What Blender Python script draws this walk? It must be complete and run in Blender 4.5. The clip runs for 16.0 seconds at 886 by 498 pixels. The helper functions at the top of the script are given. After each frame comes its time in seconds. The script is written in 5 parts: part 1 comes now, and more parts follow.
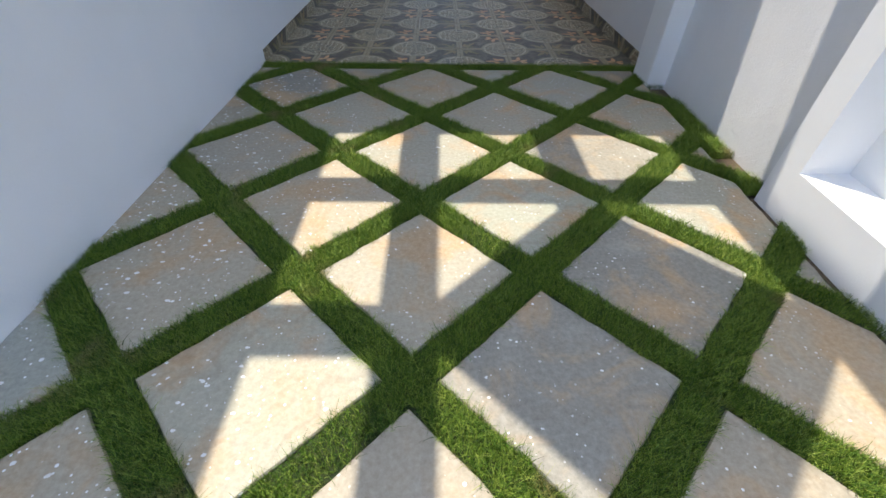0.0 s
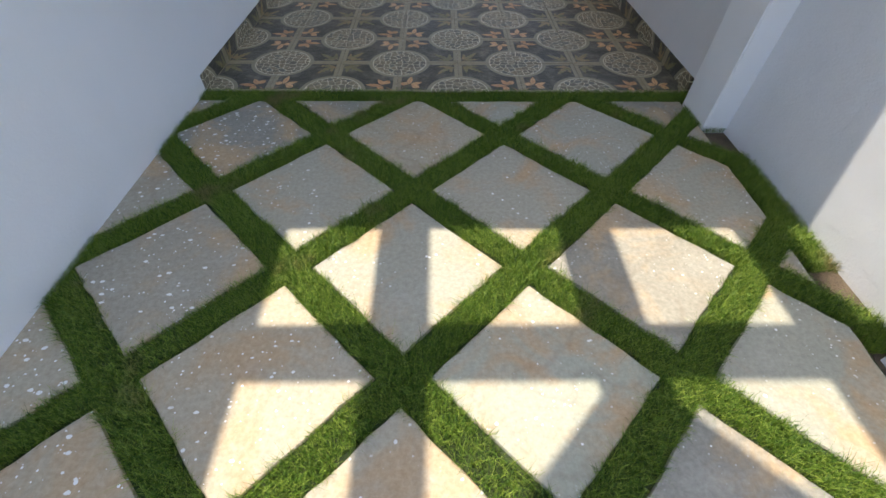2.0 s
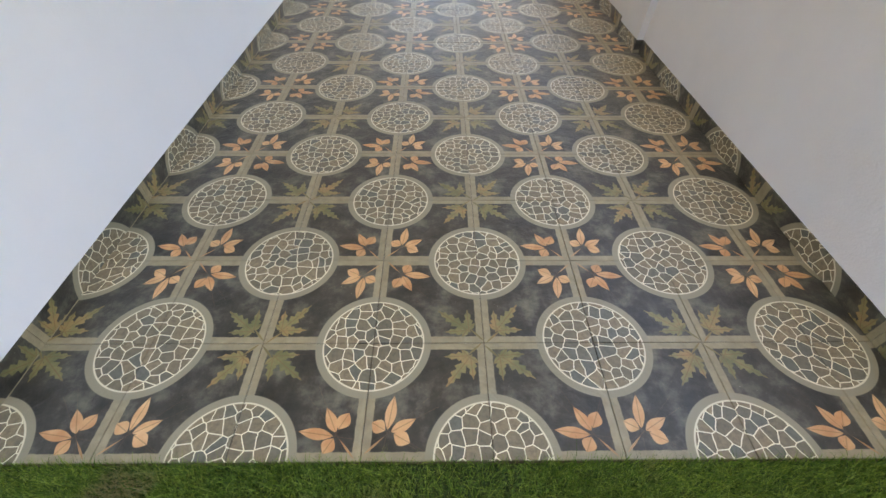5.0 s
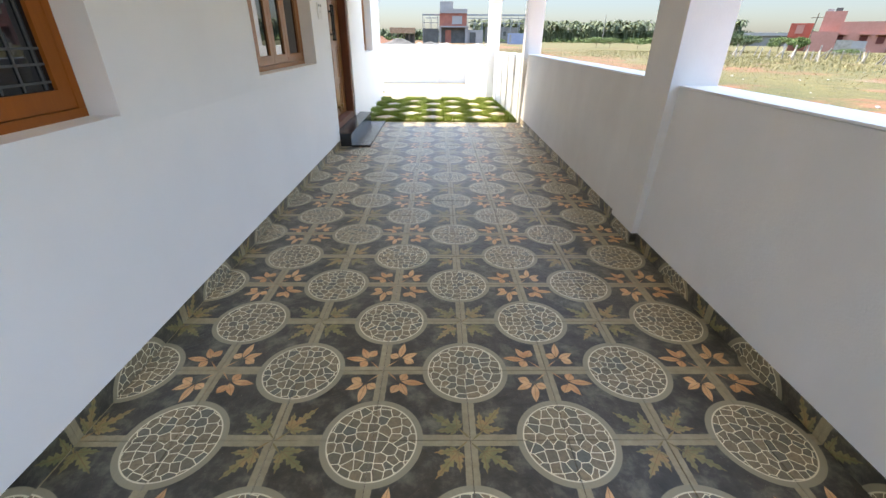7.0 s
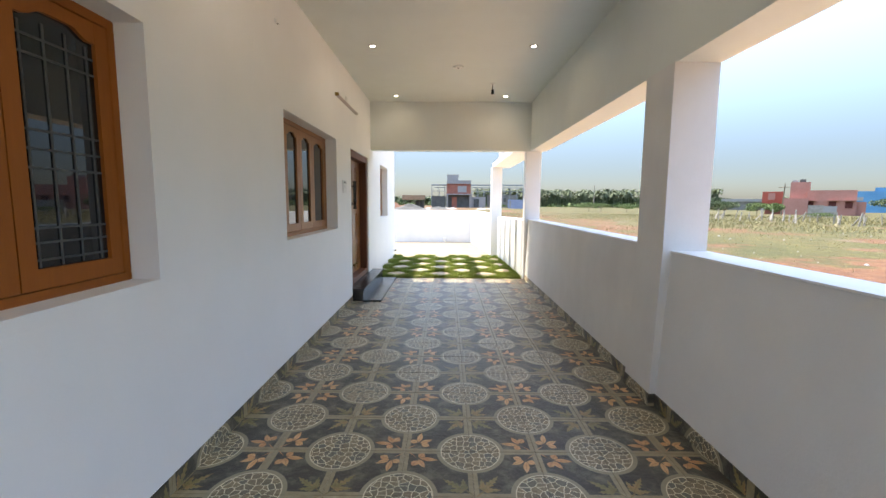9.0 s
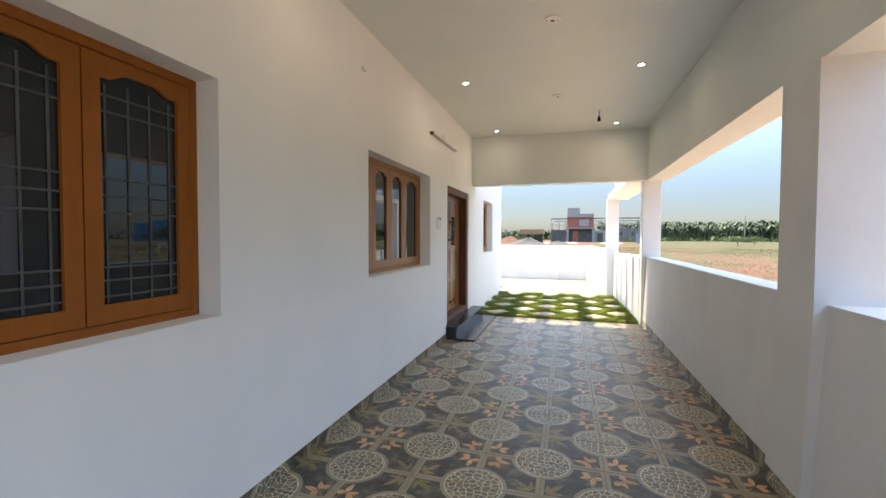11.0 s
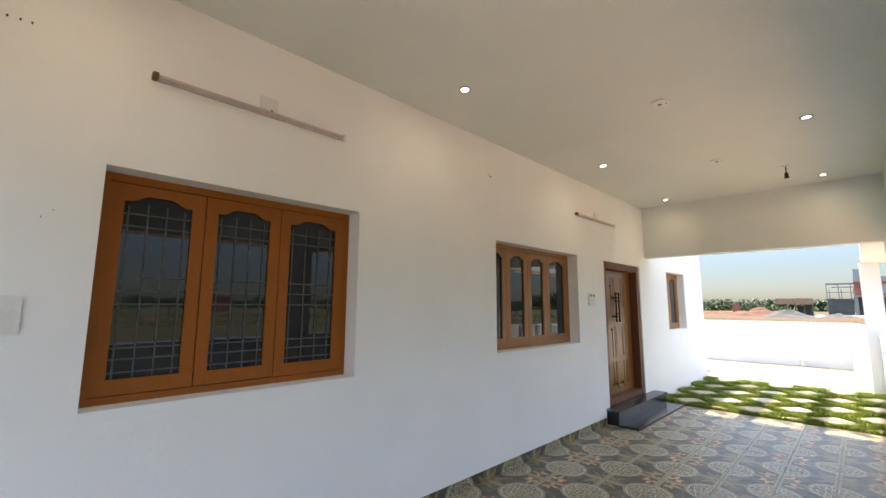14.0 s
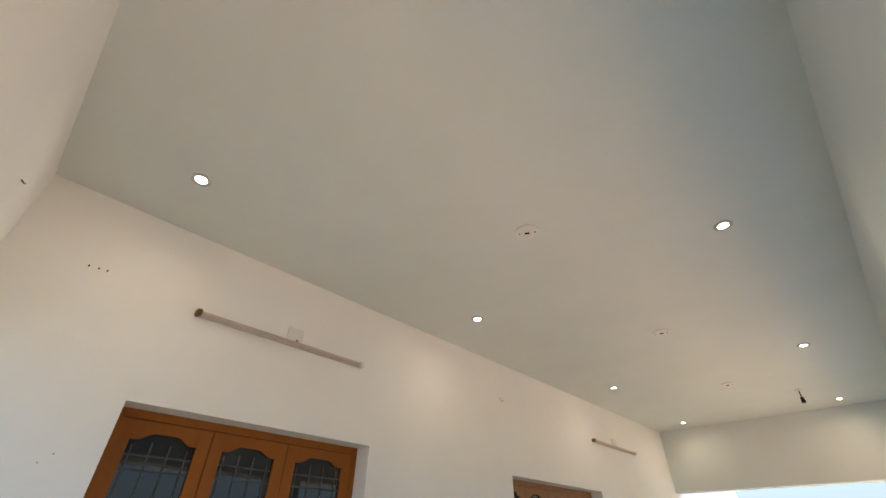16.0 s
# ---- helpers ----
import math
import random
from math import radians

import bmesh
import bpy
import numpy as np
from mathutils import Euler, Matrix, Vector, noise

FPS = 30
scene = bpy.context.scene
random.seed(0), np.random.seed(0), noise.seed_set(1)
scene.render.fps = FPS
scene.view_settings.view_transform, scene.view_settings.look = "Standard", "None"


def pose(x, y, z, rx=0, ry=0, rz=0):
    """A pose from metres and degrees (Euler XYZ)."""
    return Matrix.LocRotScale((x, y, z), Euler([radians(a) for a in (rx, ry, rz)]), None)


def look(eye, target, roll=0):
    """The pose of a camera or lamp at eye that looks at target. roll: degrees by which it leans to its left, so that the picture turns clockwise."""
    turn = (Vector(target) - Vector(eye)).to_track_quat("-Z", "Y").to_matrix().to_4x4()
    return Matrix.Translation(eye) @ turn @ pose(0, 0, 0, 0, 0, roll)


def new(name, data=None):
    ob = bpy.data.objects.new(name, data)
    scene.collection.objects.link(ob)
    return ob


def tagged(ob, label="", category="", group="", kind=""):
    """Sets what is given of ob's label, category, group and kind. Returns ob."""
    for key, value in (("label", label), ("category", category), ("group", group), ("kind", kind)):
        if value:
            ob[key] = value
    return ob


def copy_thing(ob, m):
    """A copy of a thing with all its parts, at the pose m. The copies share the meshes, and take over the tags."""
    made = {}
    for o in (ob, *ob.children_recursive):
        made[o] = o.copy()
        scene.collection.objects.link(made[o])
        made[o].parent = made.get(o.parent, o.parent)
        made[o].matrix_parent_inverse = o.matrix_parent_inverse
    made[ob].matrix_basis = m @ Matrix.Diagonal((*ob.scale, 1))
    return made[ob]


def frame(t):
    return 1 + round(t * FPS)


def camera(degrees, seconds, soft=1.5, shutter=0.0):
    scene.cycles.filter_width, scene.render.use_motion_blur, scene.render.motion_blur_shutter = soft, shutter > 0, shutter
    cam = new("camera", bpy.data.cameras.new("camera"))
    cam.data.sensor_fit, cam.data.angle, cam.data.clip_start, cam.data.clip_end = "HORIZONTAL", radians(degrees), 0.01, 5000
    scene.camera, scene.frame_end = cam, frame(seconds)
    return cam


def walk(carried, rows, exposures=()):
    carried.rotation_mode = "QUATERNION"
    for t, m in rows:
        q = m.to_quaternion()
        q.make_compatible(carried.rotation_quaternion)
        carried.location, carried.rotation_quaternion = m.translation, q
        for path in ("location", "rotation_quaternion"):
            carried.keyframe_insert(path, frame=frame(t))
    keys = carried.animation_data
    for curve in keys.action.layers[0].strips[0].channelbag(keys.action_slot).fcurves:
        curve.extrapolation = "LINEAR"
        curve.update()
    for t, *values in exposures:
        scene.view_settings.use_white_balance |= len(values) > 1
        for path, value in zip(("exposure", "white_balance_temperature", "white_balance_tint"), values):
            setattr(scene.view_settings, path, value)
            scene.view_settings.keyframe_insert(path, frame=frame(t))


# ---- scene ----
cam = camera(93.3, 16.0)
PATH = [
    (0, (1.455, -3.516, 1.179), (1.476, -2.039, -0.168), 0.9),
    (0.5, (1.425, -3.407, 1.179), (1.449, -1.996, -0.238), 0.9),
    (1, (1.503, -3.15, 1.238), (1.523, -1.768, -0.208), 0.6),
    (1.5, (1.535, -2.906, 1.282), (1.556, -1.554, -0.192), 0.8),
    (2, (1.486, -2.481, 1.301), (1.514, -1.15, -0.192), 0.8),
    (2.5, (1.508, -2.127, 1.335), (1.519, -0.816, -0.175), 0.3),
    (3, (1.529, -1.757, 1.353), (1.531, -0.456, -0.166), 0.0),
    (3.5, (1.464, -1.33, 1.361), (1.476, -0.042, -0.169), 0.2),
    (4, (1.441, -1.012, 1.327), (1.465, 0.286, -0.194), 0.6),
    (4.2, (1.448, -0.869, 1.318), (1.473, 0.435, -0.198), 0.7),
    (6.3, (1.476, -0.016, 1.419), (1.501, 1.601, 0.242), 0.6),
    (6.5, (1.492, 0.003, 1.428), (1.513, 1.669, 0.321), 0.4),
    (7, (1.497, 0.034, 1.462), (1.52, 1.818, 0.559), 0.5),
    (7.5, (1.463, 0.013, 1.498), (1.489, 1.892, 0.813), 0.5),
    (8, (1.442, -0.024, 1.526), (1.47, 1.915, 1.036), 0.4),
    (8.2, (1.436, -0.033, 1.523), (1.466, 1.922, 1.102), 0.5),
    (10.3, (1.619, 0.119, 1.525), (1.33, 2.097, 1.442), 0.2),
    (10.5, (1.651, 0.202, 1.532), (1.289, 2.168, 1.458), 0.2),
    (11, (1.773, 0.29, 1.549), (1.205, 2.206, 1.489), 0.2),
    (11.5, (2.017, 0.306, 1.548), (1.238, 2.147, 1.494), 0.2),
    (12, (2.251, 0.282, 1.534), (1.271, 2.025, 1.487), 0.2),
    (12.5, (2.461, 0.234, 1.546), (1.314, 1.872, 1.502), 0.2),
    (13, (2.611, 0.275, 1.567), (1.338, 1.817, 1.551), 0.2),
    (13.5, (2.704, 0.291, 1.593), (1.346, 1.756, 1.674), 0.2),
    (14, (2.74, 0.265, 1.65), (1.343, 1.671, 1.918), 0.3),
    (14.5, (2.759, 0.23, 1.698), (1.378, 1.575, 2.23), 0.4),
    (15, (2.761, 0.183, 1.737), (1.441, 1.452, 2.541), 0.6),
    (15.5, (2.744, 0.137, 1.758), (1.512, 1.332, 2.784), 0.7),
    (16, (2.703, 0.075, 1.773), (1.564, 1.236, 2.936), 0.7),
]
walk(cam, [(r[0], look(r[1], r[2], r[3])) for r in PATH], exposures=[(0, 2.05, 6700, 9), (1.5, 2.1, 6800, 9), (2.5, 2.38, 7000, 9), (3, 2.6, 7300, 10), (3.5, 3.15, 7600, 10), (4.2, 3.45, 8000, 11), (6.3, 3.35, 7900, 10), (7, 3.05, 7700, 9), (8, 2.82, 7600, 9), (10.5, 2.75, 7600, 9), (12.5, 2.95, 7900, 9), (14.5, 2.85, 7800, 9), (15.2, 2.88, 7500, 8), (16, 3.02, 7400, 8)])

# ---- world, sun, lamps ----
SUN = Vector((-0.235, 0.205, 1.0)).normalized()
world = bpy.data.worlds.new("world")
scene.world = world
world.use_nodes = True
wn = world.node_tree
sky = wn.nodes.new("ShaderNodeTexSky")
sky.sky_type, sky.sun_disc = "NISHITA", False
sky.sun_elevation = math.asin(SUN.z)
sky.sun_rotation = math.atan2(SUN.x, SUN.y)
sky.air_density, sky.dust_density, sky.ozone_density = 1.0, 1.0, 1.7
bg = wn.nodes["Background"]
# ramp multiplies the sky darker towards the horizon, so it clips less at porch exposure
way = wn.nodes.new("ShaderNodeTexCoord")
split = wn.nodes.new("ShaderNodeSeparateXYZ")
low_sky = wn.nodes.new("ShaderNodeValToRGB")
dim = wn.nodes.new("ShaderNodeMix")
dim.data_type, dim.blend_type = "RGBA", "MULTIPLY"
dim.inputs[0].default_value = 1.0
low_sky.color_ramp.interpolation = "EASE"
low_sky.color_ramp.elements[0].position, low_sky.color_ramp.elements[0].color = 0.05, (0.118, 0.130, 0.162, 1)
low_sky.color_ramp.elements[1].position, low_sky.color_ramp.elements[1].color = 0.62, (1, 1, 1, 1)
wn.links.new(way.outputs["Generated"], split.inputs[0])
wn.links.new(split.outputs[2], low_sky.inputs[0])
wn.links.new(sky.outputs[0], dim.inputs[6])
wn.links.new(low_sky.outputs[0], dim.inputs[7])
wn.links.new(dim.outputs[2], bg.inputs[0])
bg.inputs[1].default_value = 0.15
sun = new("sun", bpy.data.lights.new("sun", "SUN"))
sun.data.energy, sun.data.angle, sun.data.color = 1.5, radians(0.55), (1.0, 0.93, 0.83)
sun.matrix_world = look(SUN * 30, (0, 0, 0))


# ---- materials ----
class Nodes:
    """Short hand for shader nodes."""

    def __init__(self, name, rough=0.6, metal=0.0):
        self.m = bpy.data.materials.new(name)
        self.m.use_nodes = True
        self.t = self.m.node_tree
        self.b = self.t.nodes["Principled BSDF"]
        self.b.inputs["Roughness"].default_value = rough
        self.b.inputs["Metallic"].default_value = metal

    def put(self, socket, v):
        if isinstance(v, bpy.types.NodeSocket):
            self.t.links.new(v, socket)
        else:
            socket.default_value = v

    def math(self, op, a, b=0.0, c=0.0):
        n = self.t.nodes.new("ShaderNodeMath")
        n.operation = op
        for s, v in zip(n.inputs, (a, b, c)):
            self.put(s, v)
        return n.outputs[0]

    def coords(self):
        """Position in the world, in metres."""
        return self.t.nodes.new("ShaderNodeNewGeometry").outputs["Position"]

    def local(self):
        return self.t.nodes.new("ShaderNodeTexCoord").outputs["Object"]

    def xyz(self, v):
        n = self.t.nodes.new("ShaderNodeSeparateXYZ")
        self.put(n.inputs[0], v)
        return n.outputs

    def join(self, x, y, z=0.0):
        n = self.t.nodes.new("ShaderNodeCombineXYZ")
        for s, v in zip(n.inputs, (x, y, z)):
            self.put(s, v)
        return n.outputs[0]

    def scaled(self, v, k):
        n = self.t.nodes.new("ShaderNodeVectorMath")
        n.operation = "MULTIPLY"
        self.put(n.inputs[0], v)
        n.inputs[1].default_value = k
        return n.outputs[0]

    def noise(self, v, scale, detail=4.0, rough=0.55, warp=0.0):
        n = self.t.nodes.new("ShaderNodeTexNoise")
        self.put(n.inputs["Vector"], v)
        n.inputs["Scale"].default_value = scale
        n.inputs["Detail"].default_value = detail
        n.inputs["Roughness"].default_value = rough
        n.inputs["Distortion"].default_value = warp
        return n.outputs["Fac"]

    def voronoi(self, v, scale, feature="F1", out="Distance", loose=1.0, flat=False):
        n = self.t.nodes.new("ShaderNodeTexVoronoi")
        if flat:
            n.voronoi_dimensions = "2D"
        n.feature = feature
        self.put(n.inputs["Vector"], v)
        n.inputs["Scale"].default_value = scale
        n.inputs["Randomness"].default_value = loose
        return n.outputs[out]

    def ramp(self, fac, *stops):
        n = self.t.nodes.new("ShaderNodeValToRGB")
        self.put(n.inputs[0], fac)
        e = n.color_ramp.elements
        while len(e) < len(stops):
            e.new(0.5)
        for k, (p, c) in zip(e, stops):
            k.position = p
            k.color = (*c, 1) if isinstance(c, tuple) else (c, c, c, 1)
        return n.outputs[0]

    def step(self, v, lo, hi):
        """0 below lo, 1 above hi."""
        n = self.t.nodes.new("ShaderNodeMapRange")
        n.interpolation_type = "SMOOTHSTEP"
        self.put(n.inputs["Value"], v)
        n.inputs["From Min"].default_value, n.inputs["From Max"].default_value = lo, hi
        return n.outputs[0]

    def mix(self, fac, a, b, how="MIX"):
        n = self.t.nodes.new("ShaderNodeMix")
        n.data_type, n.blend_type = "RGBA", how
        self.put(n.inputs[0], fac)
        for s, v in ((n.inputs[6], a), (n.inputs[7], b)):
            self.put(s, (*v, 1) if isinstance(v, tuple) else v)
        return n.outputs[2]

    def random(self):
        return self.t.nodes.new("ShaderNodeObjectInfo").outputs["Random"]

    def island(self):
        return self.t.nodes.new("ShaderNodeNewGeometry").outputs["Random Per Island"]

    def bump(self, h, strength=0.3, far=0.01):
        n = self.t.nodes.new("ShaderNodeBump")
        self.put(n.inputs["Height"], h)
        n.inputs["Strength"].default_value, n.inputs["Distance"].default_value = strength, far
        self.t.links.new(n.outputs[0], self.b.inputs["Normal"])

    def color(self, v):
        self.put(self.b.inputs["Base Color"], (*v, 1) if isinstance(v, tuple) else v)
        return self


def speckled(name, a, b, rough=0.6, scale=8.0, fine=60.0, bump=0.2, metal=0.0, far=0.003):
    """A surface of two close colours with a coarse and a fine variation."""
    n = Nodes(name, rough, metal)
    p = n.coords()
    f = n.math("ADD", n.math("MULTIPLY", n.noise(p, scale), 0.65), n.math("MULTIPLY", n.noise(p, fine), 0.35))
    n.color(n.ramp(f, (0.35, a), (0.65, b)))
    if bump:
        n.bump(n.noise(p, fine, 5), bump, far)
    return n.m


def wall_paint(name, a, b, relief=0.25):
    n = Nodes(name, 0.62)
    p = n.coords()
    f = n.noise(p, 1.3, 5, 0.6)
    drip = n.noise(n.scaled(p, (3, 3, 0.9)), 1.2, 3)
    c = n.ramp(n.math("ADD", n.math("MULTIPLY", f, 0.8), n.math("MULTIPLY", drip, 0.2)), (0.3, a), (0.7, b))
    n.color(c)
    h = n.math("ADD", n.math("MULTIPLY", n.noise(p, 9, 4), 2.0), n.noise(p, 90, 4, 0.7))
    n.bump(h, relief, 0.004)
    return n.m


M_WHITE = wall_paint("white_wall_paint", (0.85, 0.855, 0.85), (0.90, 0.90, 0.89))
M_ROUGHWHITE = wall_paint("rough_white_plaster", (0.74, 0.745, 0.75), (0.82, 0.82, 0.82), 0.5)
# duller copy of the white plaster, with weaker light put into its colour
M_PARAPET = wall_paint("shaded_white_plaster", (0.66, 0.655, 0.64), (0.77, 0.765, 0.75), 0.4)
M_CEIL = wall_paint("ceiling_paint", (0.68, 0.72, 0.69), (0.73, 0.77, 0.74), 0.12)
M_CONC = speckled("pale_concrete", (0.20, 0.17, 0.125), (0.28, 0.24, 0.18), 0.85, 2.5, 70, 0.5)
M_GRANITE = speckled("polished_dark_granite", (0.010, 0.010, 0.012), (0.045, 0.045, 0.045), 0.26, 160, 420, 0)
M_PLASTIC = speckled("white_plastic", (0.74, 0.74, 0.72), (0.80, 0.80, 0.78), 0.35, 20, 90, 0.05)
M_TRIM = speckled("grey_light_trim", (0.42, 0.42, 0.42), (0.50, 0.50, 0.50), 0.4, 20, 90, 0.05)
M_TUBE = speckled("greyish_pink_plastic", (0.50, 0.43, 0.42), (0.58, 0.50, 0.48), 0.4, 20, 90, 0.05)
M_BLACK = speckled("black_metal", (0.012, 0.011, 0.010), (0.03, 0.028, 0.025), 0.3, 40, 150, 0.1, 0.8)
M_BRASS = speckled("dark_brass", (0.20, 0.13, 0.05), (0.32, 0.22, 0.09), 0.3, 40, 150, 0.1, 1.0)
M_STEEL = speckled("grey_painted_steel", (0.20, 0.22, 0.24), (0.30, 0.32, 0.34), 0.5, 3, 20, 0.1, 0.3)
M_ROOMSHADE = speckled("painted_room_shade", (0.010, 0.010, 0.011), (0.022, 0.022, 0.024), 0.9, 3, 20, 0)
M_SOIL = speckled("damp_brown_soil", (0.05, 0.035, 0.022), (0.13, 0.095, 0.06), 0.95, 12, 120, 0.9, far=0.01)
M_GRILLE = speckled("grey_grille_paint", (0.045, 0.050, 0.052), (0.070, 0.075, 0.078), 0.5, 20, 90, 0.05)


def wood(name, dark, light, along=2, rough=0.38, scale=1.0):
    n = Nodes(name, rough)
    p = n.coords()
    k = [14.0, 14.0, 14.0]
    k[along] = 1.1
    g = n.noise(n.scaled(p, tuple(v * scale for v in k)), 2.2, 6, 0.6, 1.2)
    fine = n.noise(n.scaled(p, tuple(v * scale * 5 for v in k)), 3.0, 3)
    f = n.math("ADD", n.math("MULTIPLY", g, 0.75), n.math("MULTIPLY", fine, 0.25))
    n.color(n.ramp(f, (0.3, dark), (0.7, light)))
    n.bump(f, 0.12, 0.002)
    return n.m


M_WOOD = wood("orange_painted_wood", (0.27, 0.070, 0.001), (0.33, 0.092, 0.002), 2, 0.65)
M_DARKRED = speckled("dark_red_frame", (0.08, 0.015, 0.012), (0.12, 0.03, 0.022), 0.8, 1, 8, 0.1)
M_WOOD2 = wood("teak_window_wood", (0.26, 0.105, 0.030), (0.38, 0.160, 0.050), 2, 0.45)
M_DOORW = wood("carved_teak", (0.16, 0.060, 0.013), (0.30, 0.125, 0.030), 2, 0.32)
M_DOORF = wood("dark_red_teak", (0.10, 0.030, 0.012), (0.18, 0.058, 0.022), 2, 0.6)
M_SEAM = speckled("dark_joint", (0.03, 0.010, 0.004), (0.05, 0.018, 0.007), 0.8, 20, 60, 0)

gl = Nodes("tinted_window_glass", 0.02)
gl.color((0.010, 0.013, 0.018))
gl.b.inputs["IOR"].default_value = 1.5
gl.b.inputs["Specular IOR Level"].default_value = 0.6
gl.bump(gl.noise(gl.coords(), 1.6, 2), 0.03, 0.01)
M_GLASS = gl.m

lamp = Nodes("lit_lamp_diffuser", 0.4)
lamp.color((0.9, 0.9, 0.9))
lamp.b.inputs["Emission Color"].default_value = (1.0, 0.96, 0.9, 1)
lamp.b.inputs["Emission Strength"].default_value = 5.0
M_LAMP = lamp.m


def tile_material(name, a, b, ca, cb, orange=True):
    """Printed tiles 0.4 m square: ringed discs of broken stone, bands along the edges, leaves in the corners between.
    a, b: the axes (0 to 2) that run across and along; ca, cb: where their lattice starts."""
    n = Nodes(name, 0.3)
    pos = n.coords()
    q = n.xyz(pos)
    u = n.math("DIVIDE", n.math("SUBTRACT", q[a], ca), 0.4)
    v = n.math("DIVIDE", n.math("SUBTRACT", q[b], cb), 0.4)
    pl = n.join(u, v)

    def offsets(u):
        s = n.math("MULTIPLY", n.math("ADD", u, v), 0.5)
        t = n.math("MULTIPLY", n.math("SUBTRACT", u, v), 0.5)
        cs = n.math("SUBTRACT", s, n.math("ROUND", s))
        ct = n.math("SUBTRACT", t, n.math("ROUND", t))
        return n.math("ADD", cs, ct), n.math("SUBTRACT", cs, ct)

    du, dv = offsets(u)
    r = n.math("SQRT", n.math("ADD", n.math("MULTIPLY", du, du), n.math("MULTIPLY", dv, dv)))
    lu, lv = offsets(n.math("ADD", u, 1.0))
    row = n.math("FRACT", n.math("ADD", n.math("MULTIPLY", n.math("ROUND", n.math("SUBTRACT", v, lv)), 0.5), 0.25))
    green = n.math("GREATER_THAN", row, 0.5 if orange else -1.0)
    # slate ground with pale bruises
    mott = n.noise(pl, 3.2, 6, 0.65)
    ground = n.ramp(mott, (0.36, (0.015, 0.014, 0.011)), (0.50, (0.038, 0.035, 0.028)), (0.62, (0.115, 0.107, 0.085)), (0.76, (0.22, 0.20, 0.155)))
    # bands
    au = n.math("ABSOLUTE", n.math("SUBTRACT", u, n.math("ROUND", u)))
    av = n.math("ABSOLUTE", n.math("SUBTRACT", v, n.math("ROUND", v)))
    edge = n.math("ADD", n.math("MINIMUM", au, av), n.math("MULTIPLY", n.math("SUBTRACT", n.noise(pl, 14, 3), 0.5), 0.02))
    band = n.step(edge, 0.072, 0.062)
    bandcol = n.ramp(n.noise(pl, 9, 5, 0.7), (0.3, (0.25, 0.21, 0.135)), (0.7, (0.37, 0.315, 0.21)))
    col = n.mix(band, ground, bandcol)
    # leaves round the crossings: toothed green ones with five lobes, orange ones with two pointed and two round leaflets
    swap = n.math("GREATER_THAN", n.math("MULTIPLY", lu, lv), 0.0)
    bx, by = n.math("ABSOLUTE", lu), n.math("ABSOLUTE", lv)
    ax = n.math("ADD", bx, n.math("MULTIPLY", swap, n.math("SUBTRACT", by, bx)))
    ay = n.math("ADD", by, n.math("MULTIPLY", swap, n.math("SUBTRACT", bx, by)))

    def lobe(ox, oy, turn, length, width, tooth=0.0, skew=0.8):
        px, py = n.math("SUBTRACT", ax, ox), n.math("SUBTRACT", ay, oy)
        c, s = math.cos(radians(turn)), math.sin(radians(turn))
        along = n.math("ADD", n.math("MULTIPLY", px, c), n.math("MULTIPLY", py, s))
        across = n.math("ABSOLUTE", n.math("SUBTRACT", n.math("MULTIPLY", py, c), n.math("MULTIPLY", px, s)))
        f = n.math("MINIMUM", n.math("MAXIMUM", n.math("DIVIDE", along, length), 0.0), 1.0)
        wide = n.math("MULTIPLY", n.math("SINE", n.math("MULTIPLY", n.math("POWER", f, skew), 3.1416)), width)
        if tooth:
            wide = n.math("MULTIPLY", wide, n.math("SUBTRACT", 1.0, n.math("MULTIPLY", n.math("PINGPONG", n.math("MULTIPLY", n.math("ADD", along, n.math("MULTIPLY", across, -0.6)), 26.0), 1.0), tooth)))
        m = n.step(n.math("SUBTRACT", wide, across), -0.002, 0.005)
        return m, n.math("MULTIPLY", n.math("MULTIPLY", n.step(across, 0.006, 0.002), m), 0.5)

    def union(ms):
        m, v = ms[0]
        for a, b in ms[1:]:
            m, v = n.math("MAXIMUM", m, a), n.math("MAXIMUM", v, b)
        return m, v

    gm, gv = union([lobe(0.11, 0.11, 38, 0.40, 0.062, 0.55, 0.9), lobe(0.13, 0.13, 88, 0.24, 0.048, 0.5), lobe(0.13, 0.13, -4, 0.23, 0.048, 0.5), lobe(0.14, 0.14, 135, 0.10, 0.028), lobe(0.14, 0.14, -52, 0.10, 0.028), lobe(0.0, 0.02, 47, 0.20, 0.012)])
    om, ov = union([lobe(0.23, 0.185, 8, 0.28, 0.046, 0, 0.9), lobe(0.215, 0.215, 62, 0.22, 0.046, 0, 0.8), lobe(0.20, 0.235, 118, 0.15, 0.058, 0, 1.0), lobe(0.225, 0.17, 300, 0.13, 0.058, 0, 1.0), lobe(0.05, 0.02, 48, 0.20, 0.009)])
    leaf = n.math("ADD", n.math("MULTIPLY", gm, green), n.math("MULTIPLY", om, n.math("SUBTRACT", 1.0, green)))
    vein = n.math("ADD", n.math("MULTIPLY", gv, green), n.math("MULTIPLY", ov, n.math("SUBTRACT", 1.0, green)))
    leaf = n.math("MULTIPLY", leaf, n.step(r, 0.50, 0.53))
    tone = n.math("ADD", n.math("MULTIPLY", n.noise(pl, 7, 4), 0.75), n.math("MULTIPLY", swap, 0.12))
    org = n.ramp(tone, (0.3, (0.55, 0.26, 0.11)), (0.7, (0.78, 0.50, 0.27)))
    grn = n.ramp(tone, (0.30, (0.150, 0.150, 0.060)), (0.45, (0.235, 0.205, 0.085)), (0.66, (0.40, 0.225, 0.095)))
    lc = n.mix(green, org, grn)
